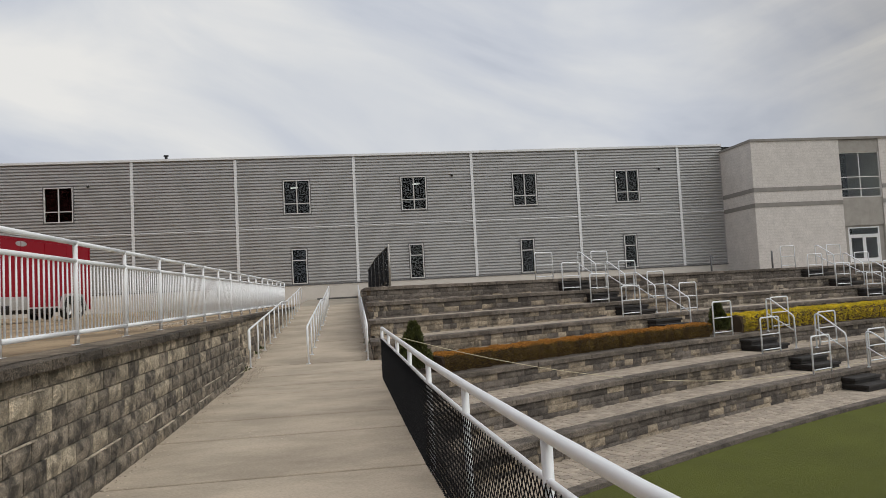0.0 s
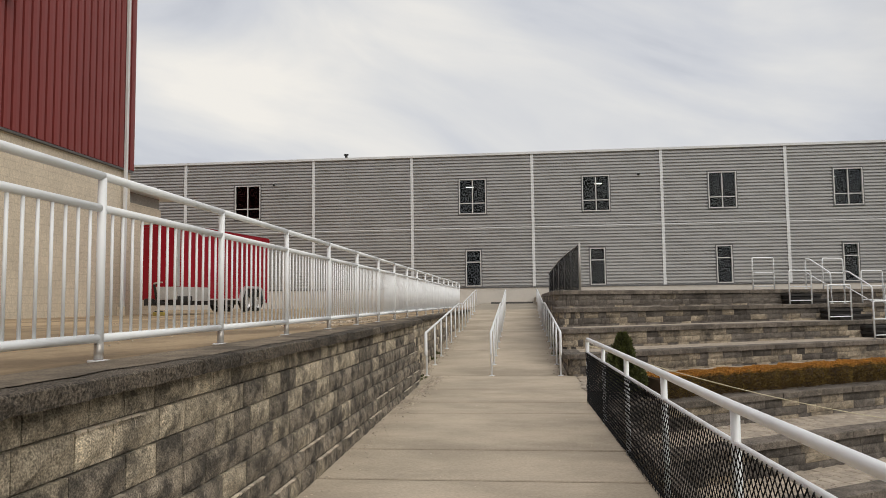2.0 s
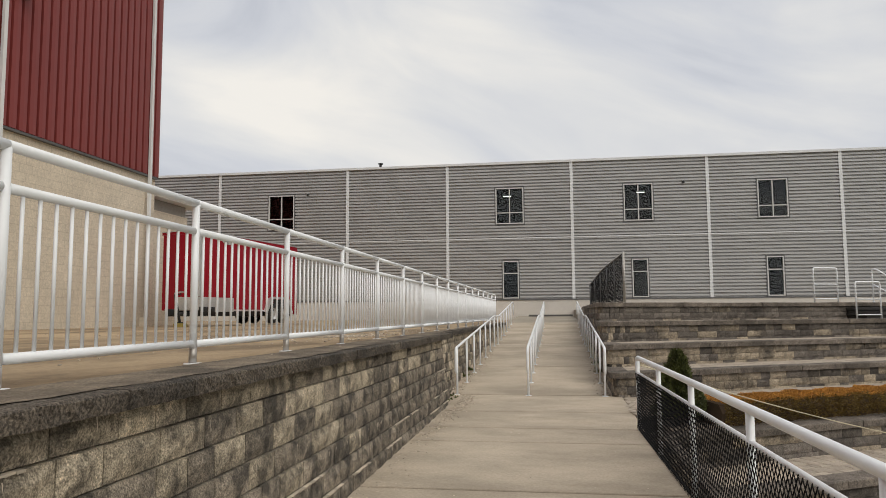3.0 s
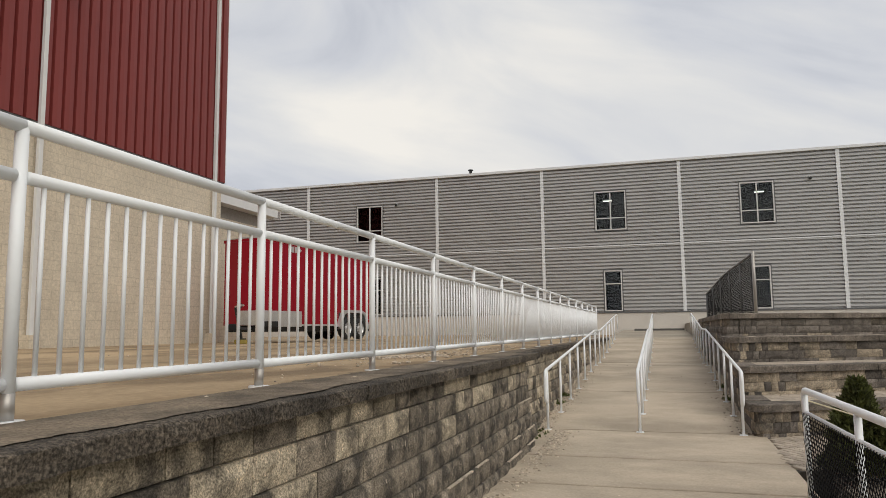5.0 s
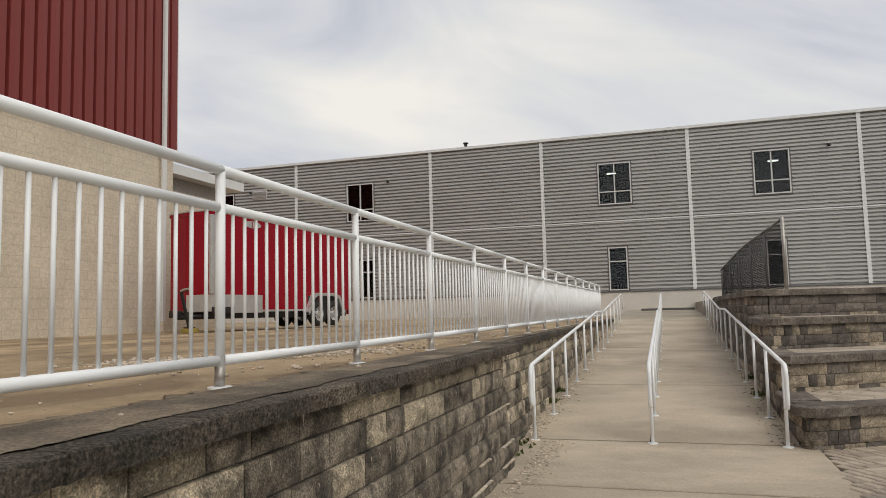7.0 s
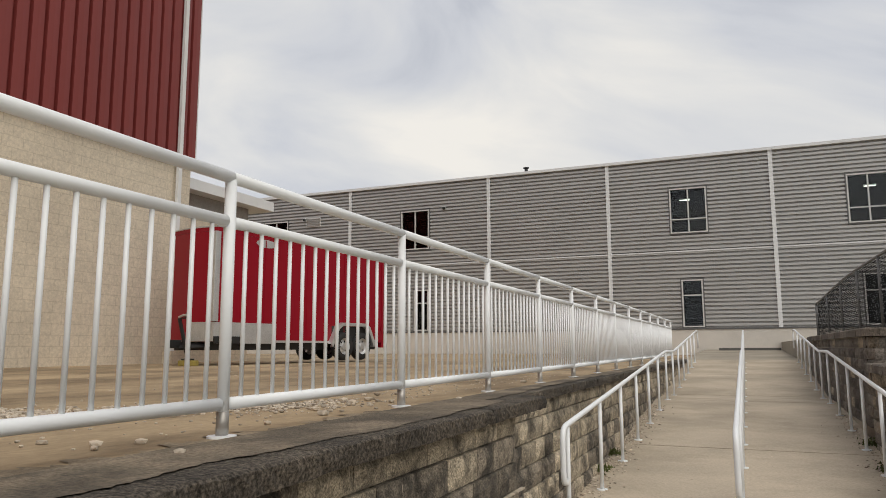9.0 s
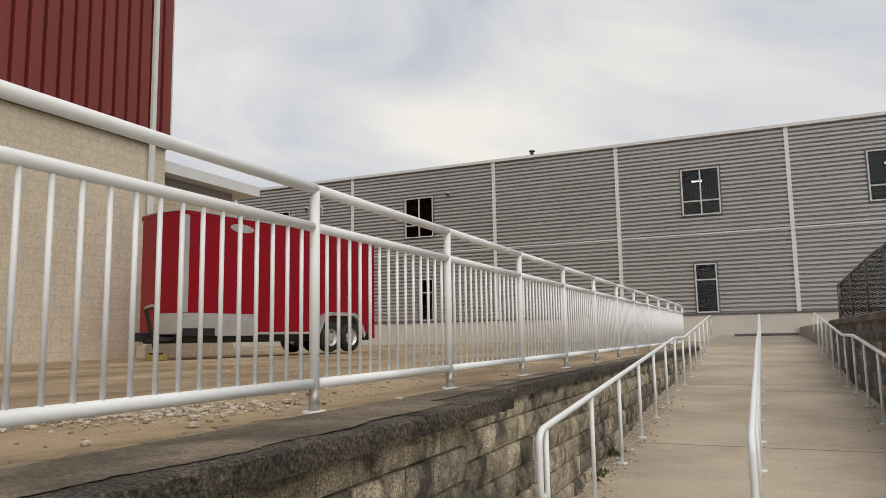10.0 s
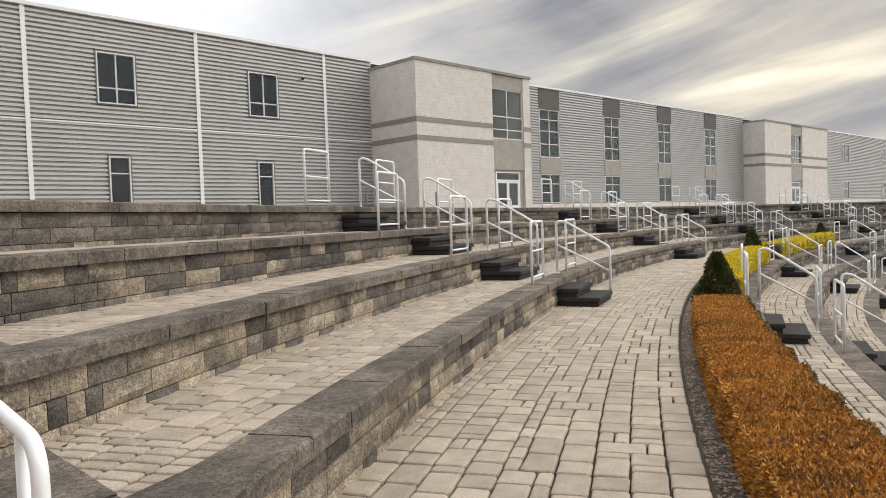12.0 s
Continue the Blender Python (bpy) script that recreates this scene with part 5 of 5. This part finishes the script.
TW = (0.24, 0.32, 0.42, 0.56, 0.13)
tb = {}
for cnt, (tw, pts, z, zl, r) in enumerate(TWALL):
    rows = with_normals(pts)
    total = rows[-1][4]
    near = 60.0 if z > 0.1 else 40.0
    rv, rf, rv2, rf2, cv, cf = [], [], [], [], [], []
    ch = 0.138
    made = 0
    deep = (3, 6, 7, 8, 3, 3, 3)[cnt]
    for c in range(deep):
        zz = z - CAPH - (ch + 0.006) * (c + 1)
        s = rnd.uniform(0, 0.2)
        while s < total - 0.5:
            k = rnd.randrange(4)
            bend = abs(pts[0][1] - pts[8][1])
            if cnt < 4 and bend - 0.3 < s < bend + 0.75:
                k = 4
            # share of darker blocks by tier, highest on the top upper tier
            dusky = rnd.random() < (0.30, 0.36, 0.6, 0.93, 0.6, 0.6, 0.6)[cnt]
            key = (k, dusky)
            if key not in tb:
                tb[key] = rough_block("brick", TW[k] - 0.007, ch, 0.10, M_TBLOCKD if dusky else M_TBLOCK, 300 + len(tb), 0.008)
            x, y, nx, ny = along(rows, s)
            x2, y2, _, _ = along(rows, s + TW[k])
            d = Vector((x2 - x, y2 - y)).normalized()
            st_ = -0.012 * min(c, 1) + 0.012
            m = Matrix(((d.x, -d.y, 0, x - d.y * st_), (d.y, d.x, 0, y + d.x * st_), (0, 0, 1, zz), (0, 0, 0, 1)))
            if c < 3 or (x < 1.0 and zz + ch > ramp_z(y)):
                if x < 11 and made < 170 and c < 3:
                    shared("brick", tb[key], tw, m)
                    made += 1
                elif s < 75:
                    add_rest(*((rv2, rf2) if dusky else (rv, rf)), tb[key], m)
            s += TW[k]
    for vv, ff, mm in ((rv, rf, M_TBLOCKR), (rv2, rf2, M_TBLOCKRD)):
        ob = new("block_courses", mesh_of("block_courses", vv, ff, mm))
        ob.parent = tw
        ob["kind"] = "stuff"
    # side blocks that step down beside the ramp
    s = 0.0
    while s < total - 0.7:
        w = rnd.choice((0.5, 0.6, 0.66)) if s < 60 else 2.0
        bend = abs(pts[0][1] - pts[8][1])
        if cnt < 4 and s < bend - 0.16 < s + w:
            w = bend - 0.15 - s
        turn = cnt < 4 and bend - 0.16 < s < bend + 0.75
        if turn:
            w = 0.12
        gp = 0.0 if turn else 0.003
        din = 0.05 if turn else 0.30
        x, y, nx, ny = along(rows, s + gp)
        x2, y2, nx2, ny2 = along(rows, s + w - gp)
        own = cnt < 4 and not turn and s < 28
        kv, kf = ([], []) if own else (cv, cf)
        b = len(kv)
        o, zt = (0.05, z) if turn else (0.05 + rnd.uniform(-0.008, 0.008), z + rnd.uniform(-0.003, 0.004))
        for (px, py, qx, qy) in ((x, y, nx, ny), (x2, y2, nx2, ny2)):
            for oo, z_ in ((o, z - CAPH + 0.002), (o, zt - 0.014), (o - 0.016, zt), (-din, zt), (-din, z - CAPH + 0.002)):
                kv.append((px + qx * oo, py + qy * oo, z_))
        for i in range(5):
            j = (i + 1) % 5
            kf.append((b + i, b + j, b + 5 + j, b + 5 + i))
        kf += [(b + 4, b + 3, b + 2, b + 1, b), (b + 5, b + 6, b + 7, b + 8, b + 9)]
        if own:
            cs = new("cap_stone", mesh_of("cap_stone", kv, kf, M_TCAP1))
            cs.parent = tw
        s += w
    if cnt < 4:
        # solid corner stone under the fan of cap pieces
        b = len(cv)
        ring = [p for p in rows if abs(pts[0][1] - pts[8][1]) - 1.45 < p[4] < abs(pts[0][1] - pts[8][1]) + 2.8]
        apex = along(rows, abs(pts[0][1] - pts[8][1]) + 0.25)
        ccx, ccy = apex[0] - apex[2] * 0.42, apex[1] - apex[3] * 0.42
        cv.append((ccx, ccy, z - 0.002))
        cv += [(p[0] + p[2] * 0.005, p[1] + p[3] * 0.005, z - 0.002) for p in ring]
        cf += [(b, b + i + 1, b + i) for i in range(1, len(ring))]
    ob = new("cap_stones", mesh_of("cap_stones", cv, cf, M_TCAP))
    ob.parent = tw
    ob["kind"] = "stuff"


# ---- pieces: pavers ----
UNIT = 0.104


def paver_mesh(w, d, seed, mat):
    """A tumbled paver with clipped corners and a rounded upper edge, centred on the origin."""
    q = random.Random(seed)
    hw, hd = w / 2 - 0.0065, d / 2 - 0.0065

    def ring(inset, z):
        c = 0.014
        pts = []
        for sx, sy in ((-1, -1), (1, -1), (1, 1), (-1, 1)):
            a = (sx * (hw - inset), sy * (hd - inset - c))
            b = (sx * (hw - inset - c), sy * (hd - inset))
            pts += [a, b] if sx * sy > 0 else [b, a]
        return [(x, y, z) for x, y in pts]
    jit = [(q.uniform(-0.003, 0.003), q.uniform(-0.003, 0.003)) for _ in range(8)]
    vs = []
    for inset, z in ((0.0, -0.035), (0.0, -0.012), (0.005, -0.004), (0.016, 0.0)):
        vs += [(x + jx, y + jy, z) for (x, y, z), (jx, jy) in zip(ring(inset, z), jit)]
    fs = []
    for lv in (0, 8, 16):
        for i in range(8):
            k = (i + 1) % 8
            fs.append((lv + i, lv + k, lv + 8 + k, lv + 8 + i))
    fs.append(tuple(range(24, 32)))
    return mesh_of("paver", vs, fs, mat)


SIZES = ((2, 2), (3, 2), (2, 3), (2, 1), (1, 2), (1, 1))
PM = {(a, b): [paver_mesh(a * UNIT, b * UNIT, 500 + 37 * a + 11 * b + k, M_PAVER) for k in range(3)] for a, b in SIZES}


def pave(slab_ob, r0, r1, z, x0, far_x, near_x):
    """Pavers of mixed sizes laid on a small grid bent along the arc."""
    rows = int((r1 - r0) / UNIT) + 1
    th0 = th_at_x(r0, x0) - 0.3
    du = math.degrees(UNIT / r0)
    cols = int((th_at_x(r0, far_x) - th0) / du)
    taken = np.zeros((cols + 4, rows + 4), bool)
    taken[:, rows:] = True
    pv, pf, made = [], [], 0
    for i in range(cols):
        for j in range(rows):
            if taken[i, j]:
                continue
            picks = [SIZES[k] for k in (0, 0, 0, 1, 1, 2, 3, 4)]
            rnd.shuffle(picks)
            if on_arc(r0 + UNIT * j, th0 + du * i)[0] < x0 + 0.40:
                picks = [(1, 2), (1, 1)]
            for a, b in picks + [(1, 1)]:
                if not taken[i:i + a, j:j + b].any():
                    break
            taken[i:i + a, j:j + b] = True
            th = th0 + du * (i + a / 2)
            x, y = on_arc(r0 + UNIT * (j + b / 2), th)
            if x < x0 - 0.12 or (x0 == X_SIDE and x - a * UNIT / 2 < 0.69):
                continue
            m = Matrix.Translation((x, y, z + rnd.uniform(-0.002, 0.002))) @ Matrix.Rotation(radians(-th) + rnd.gauss(0, 0.012), 4, "Z") @ Matrix.Rotation(rnd.gauss(0, 0.006), 4, "X")
            me_ = rnd.choice(PM[(a, b)])
            if near_x[0] < x < near_x[1] and made < 290:
                shared("paver", me_, slab_ob, m)
                made += 1
            else:
                add_rest(pv, pf, me_, m)
    ob = new("pavers", mesh_of("pavers", pv, pf, M_PAVERR))
    ob.parent = slab_ob
    ob["kind"] = "stuff"


for n, (slab_ob, ra_, rb_, z, x0) in enumerate(TREADS):
    near_x = (1.6, 6.2) if n == 3 else (0.0, 6.0) if n < 3 else (3.0, 8.0)
    pave(slab_ob, ra_ - (0.05 if n != 3 else 0.0), rb_ + 0.04, z - 0.006 - (0.0 if n != 3 else -0.006), x0, 28.0, near_x)


# ---- small things ----
def pebble_mesh(seed):
    q = random.Random(seed)
    bm = bmesh.new()
    bmesh.ops.create_icosphere(bm, subdivisions=1, radius=1.0)
    for v in bm.verts:
        v.co = Vector((v.co.x * 1.0, v.co.y * 0.75, v.co.z * 0.5)) * q.uniform(0.75, 1.2)
    me = bpy.data.meshes.new("stone")
    bm.to_mesh(me)
    bm.free()
    me.materials.append(M_PEBBLE)
    return me


PEB = [pebble_mesh(k) for k in range(6)]


def scatter(name, label, spots, mat=M_PEBBLE):
    """Many small stones in one mesh. Spots: x, y, z, size."""
    q = random.Random(len(spots))
    vs, fs = [], []
    for x, y, z, s in spots:
        m = Matrix.Translation((x, y, z + s * 0.35)) @ Matrix.Rotation(q.uniform(0, 6.28), 4, "Z") @ Matrix.Scale(s, 4)
        add_rest(vs, fs, q.choice(PEB), m)
    ob = new(name, mesh_of(name, vs, fs, mat))
    return tagged(ob, label, "rubble", kind="stuff")


q = random.Random(77)
spots = []
for _ in range(1900):
    u = q.random()
    x, y = -4.95 + 1.6 * u + q.gauss(0, 0.16), 13.5 + 1.9 * u + q.gauss(0, 0.24)
    spots.append((min(x, -2.95), y, plaza_z(x), q.choice((0.006, 0.008, 0.010, 0.013, 0.016, 0.022))))
for _ in range(420):
    y = q.gauss(16.6, 2.2)
    x = -3.1 - abs(q.gauss(0, 0.5))
    spots.append((x, y, plaza_z(x), q.choice((0.005, 0.007, 0.010, 0.013))))
for _ in range(34):
    x = -3.0 - abs(q.gauss(0, 0.5))
    spots.append((x, q.uniform(12.5, 19), plaza_z(x), q.uniform(0.020, 0.040)))
for _ in range(160):
    x = q.uniform(-9, -2.95)
    spots.append((x, q.uniform(4, 32), plaza_z(x), q.uniform(0.008, 0.018)))
for x, y, s in ((-2.62, 13.1, 0.03), (-2.55, 10.9, 0.018), (-2.7, 15.9, 0.025), (-2.66, 9.4, 0.015)):
    spots.append((x, y, 1.188, s))
scatter("rubble", "pale broken stones scattered on the plaza", spots)
spots = []
for _ in range(260):
    y = q.uniform(3, 17.2)
    spots.append((WALL_X + 0.08 + abs(q.gauss(0, 0.10)), y, walk_z(y), q.uniform(0.005, 0.016)))
for _ in range(520):
    y = 17.2 - abs(q.gauss(0, 2.2))
    spots.append((WALL_X + 0.17 + abs(q.gauss(0, 0.13)), y, walk_z(y), q.uniform(0.006, 0.02)))
for _ in range(900):
    y = q.uniform(17.0, 24.5)
    spots.append((-2.46 + abs(q.gauss(0, 0.16)), y, ramp_z(y), q.uniform(0.006, 0.022)))
for _ in range(320):
    y = q.uniform(17.3, 24)
    spots.append((X_SIDE - 0.04 - abs(q.gauss(0, 0.10)), y, ramp_z(y), q.uniform(0.005, 0.016)))
for _ in range(200):
    y = q.uniform(8, 30)
    spots.append((q.uniform(-2.2, 0.6), y, ramp_z(y), q.uniform(0.004, 0.010)))
scatter("gravel_grit", "loose pale grit along the walkway edges", spots)
spots = []
for _ in range(7000):
    th = q.uniform(th_at_x(68.6, 1.2), -20)
    x, y = on_arc(q.uniform(68.36, 68.74), th)
    spots.append((x, y, -0.045, q.uniform(0.008, 0.018)))
scatter("gravel_strip", "brown gravel strip between path and hedge", spots, M_GSTONE)


def weed(x, y, z, n, seed):
    w = thing("weed", "small green weed growing at the wall foot", "weed", "weeds")
    foliage("leaves", M_WEED, w, lambda r: (Vector((x + r.gauss(0, 0.06), y + r.gauss(0, 0.09), z + abs(r.gauss(0, 0.025)))), Vector((r.gauss(0, 0.4), r.gauss(0, 0.4), 1))), n, 0.05, seed)


for k, (x, y) in enumerate(((-2.36, 16.4), (-2.4, 15.95), (-2.4, 19.4), (-2.4, 20.3), (0.53, 20.2), (0.53, 21.6), (-2.38, 16.9))):
    weed(x, y, ramp_z(y), 60, 900 + k)

# fallen leaves on the treads
vs, fs = [], []
for _ in range(90):
    i = q.choice((0, 0, 1, 2))
    slab_ob, ra_, rb_, z, x0 = TREADS[i]
    x, y = on_arc(rb_ - 0.05 - abs(q.gauss(0, 0.25)), th_at_x(ra_, q.uniform(1.3, 12)))
    a, s = q.uniform(0, 6.28), q.uniform(0.012, 0.03)
    b = len(vs)
    for k, (u, v) in enumerate(((-1, 0), (0, -0.5), (1, 0), (0, 0.5))):
        vs.append((x + s * (u * math.cos(a) - v * math.sin(a)), y + s * (u * math.sin(a) + v * math.cos(a)), z + 0.006 + 0.012 * q.random()))
    fs.append((b, b + 1, b + 2, b + 3))
for _ in range(170):
    y = 17.2 + abs(q.gauss(0, 3.2))
    x = X_SIDE - 0.03 - abs(q.gauss(0, 0.13)) if q.random() < 0.7 else -2.42 + abs(q.gauss(0, 0.12))
    a, s = q.uniform(0, 6.28), q.uniform(0.010, 0.028)
    b = len(vs)
    for u, v in ((-1, 0), (0, -0.5), (1, 0), (0, 0.5)):
        vs.append((x + s * (u * math.cos(a) - v * math.sin(a)), y + s * (u * math.sin(a) + v * math.cos(a)), ramp_z(y) + 0.004 + 0.012 * q.random()))
    fs.append((b, b + 1, b + 2, b + 3))
lf = new("fallen_leaves", mesh_of("fallen_leaves", vs, fs, M_TWIG))
tagged(lf, "dry brown leaves on terrace pavers and ramp edges", "leaves", kind="stuff")


# cameras and lamps on the long building
def wall_camera(x, z):
    c = thing("security_camera", "small dark camera on the siding", "camera", "wall cameras")
    part("bracket", boxes((x - 0.04, x + 0.04, BY - 0.16, BY + 0.08, z + 0.02, z + 0.07)), M_TRIMW, c)
    bm = bmesh.new()
    bmesh.ops.create_icosphere(bm, subdivisions=2, radius=0.09, matrix=Matrix.Translation((x, BY - 0.12, z - 0.04)))
    part("dome", bm, M_BLACK, c, smooth=True)


for x in (-15.9, 7.1, 21.6, -25.0):
    wall_camera(x, 9.25)


def interior_lamp(x, z, y=BY + 2.2):
    l = thing("ceiling_lamp", "lit strip lamp inside an upper room", "lamp", "room lamps")
    part("housing", boxes((x - 0.26, x + 0.26, y - 0.12, y + 0.12, z, z + 0.06)), M_TRIMW, l)
    part("diffuser", boxes((x - 0.24, x + 0.24, y - 0.1, y + 0.1, z - 0.012, z - 0.001)), M_LAMP, l, "glowing white diffuser")


M_LAMP = bpy.data.materials.new("lamp_glow")
M_LAMP.use_nodes = True
b_ = M_LAMP.node_tree.nodes["Principled BSDF"]
b_.inputs["Emission Color"].default_value, b_.inputs["Emission Strength"].default_value = (1, 0.97, 0.9, 1), 2.5
for x in (-17.2, -3.4, 4.9, 19.2, 34.0):
    interior_lamp(x, 9.05)
vent = thing("louvre_vent", "grey louvred vent set in the siding", "vent", kind="structure")
part("frame", boxes((-24.9, -23.9, BY - 0.03, BY + 0.0, 8.75, 9.3)), M_FRAME, vent)
for k in range(5):
    part("slat", boxes((-24.85, -23.95, BY - 0.06, BY - 0.031, 8.80 + 0.095 * k, 8.86 + 0.095 * k)), M_STEEL, vent)
rv = thing("roof_vent", "small dark vent pipe on the roof edge", "vent")
bm = bmesh.new()
tube(bm, [(-11.2, BY + 0.1, ROOF_Z + 0.14), (-11.2, BY + 0.1, ROOF_Z + 0.34)], 0.09, 8)
part("pipe", bm, M_BLACK, rv)
bm = bmesh.new()
tube(bm, [(-11.2, BY + 0.1, ROOF_Z + 0.343), (-11.2, BY + 0.1, ROOF_Z + 0.40)], 0.16, 8)
part("cowl", bm, M_BLACK, rv)
for x, y in ((23.6, 44.6), (26.4, 42.2)):
    bp = thing("bollard", "thin dark bollard post near the bay", "bollard", "bollards")
    bm = bmesh.new()
    tube(bm, [(x, y, 1.75), (x, y, 3.0)], 0.06, 10)
    part("post", bm, M_FRAMED, bp, smooth=True)

# wall lamp on the red hall
wlp = thing("wall_lamp", "dark box lamp high on the red hall", "lamp")
part("bracket", boxes((RX + 0.03, RX + 0.2, 17.75, 17.90, 8.86, 8.98)), M_TRIMW, wlp)
part("head", boxes((RX + 0.2, RX + 0.44, 17.68, 17.97, 8.74, 8.98), bevel=0.06), M_FRAMED, wlp)

# damp dirt washed against the back of the cap
dv, df = [], []
for i in range(960):
    y = 3.0 + i * 0.03
    wv = 0.01 + 0.03 * max(0.0, math.sin(y * 1.3) + 0.5 * math.sin(y * 3.1 + 1)) + 0.012 * abs(math.sin(y * 11.0) + math.sin(y * 17.3 + 2)) + q.uniform(0, 0.03)
    wv *= 1.0 + 3.5 * max(0.0, 1 - abs(y - 13.0) / 3.2)
    dv += [(-2.735, y, 1.1795), (-2.74 - wv, y + q.uniform(-0.01, 0.01), 1.1795)]
    if i:
        df.append((2 * i - 2, 2 * i, 2 * i + 1, 2 * i - 1))
for i in range(1150):
    y = -4.0 + i * 0.03
dt = new("dirt", mesh_of("dirt", dv, df, M_DIRT))
tagged(dt, "damp brown dirt washed against the cap stones", "dirt", kind="stuff")

# a thin film of trodden dust on the flat tops of the caps
dv, df = [], []
for i in range(1150):
    y = -4.0 + i * 0.03
    wide = 0.40 if y < 15.85 else 0.20
    wv = wide + 0.03 * math.sin(y * 0.9) + 0.02 * math.sin(y * 2.7 + 1) + 0.015 * math.sin(y * 9.1) + q.uniform(-0.010, 0.010)
    b = len(dv)
    dv += [(-2.728, y, 1.1965), (-2.728 + wv * 0.6, y + q.uniform(-0.01, 0.01), 1.196), (-2.728 + wv, y + q.uniform(-0.01, 0.01), 1.193)]
    if i:
        df += [(b - 3, b - 2, b + 1, b), (b - 2, b - 1, b + 2, b + 1)]
ds = new("dust", mesh_of("dust", dv, df, M_DUST))
tagged(ds, "thin brown dust on the flat tops of the caps", "dirt", kind="stuff")

# lime and dust lying on the ledges of the retaining wall, and short runs below
lv, lfc = [], []
for c in range(1, 8):
    zt = TOP0 - COURSE * c - 0.006
    xf = WALL_X - 0.045 + SET * c - 0.012
    y = 2.0
    while y < 15.6:
        n = q.randrange(3, 22)
        if q.random() < (0.10, 0.12, 0.18, 0.25, 0.45, 0.6, 0.6)[c - 1]:
            for k in range(n):
                y0, y1 = y + 0.045 * k, y + 0.045 * (k + 1)
                w0 = q.uniform(0.002, 0.012)
                b = len(lv)
                lv += [(xf - 0.02, y0, zt + 0.003), (xf - 0.02, y1, zt + 0.003), (xf + w0, y1, zt + 0.0025), (xf + w0, y0, zt + 0.0025), (xf + w0, y1, zt - q.uniform(0.003, 0.010)), (xf + w0, y0, zt - q.uniform(0.003, 0.010))]
                lfc += [(b, b + 3, b + 2, b + 1), (b + 3, b + 5, b + 4, b + 2)]
        y += 0.045 * n + q.uniform(0.05, 0.9)
for _ in range(170):
    y, c = q.uniform(3, 16), q.randrange(1, 6)
    z = TOP0 - COURSE * (c - 1) - 0.02
    w, h = q.uniform(0.002, 0.006), q.uniform(0.02, 0.09)
    x = WALL_X - 0.045 + SET * (c - 1) + 0.022
    b = len(lv)
    lv += [(x, y - w, z), (x, y + w, z), (x, y + w * 0.4 + 0.01, z - h), (x, y - w * 0.4 + 0.01, z - h * 0.8)]
    lfc.append((b, b + 1, b + 2, b + 3))
lm = new("lime_dust", mesh_of("lime_dust", lv, lfc, M_PEBBLE))
lm.parent = lw
lm["kind"] = "stuff"
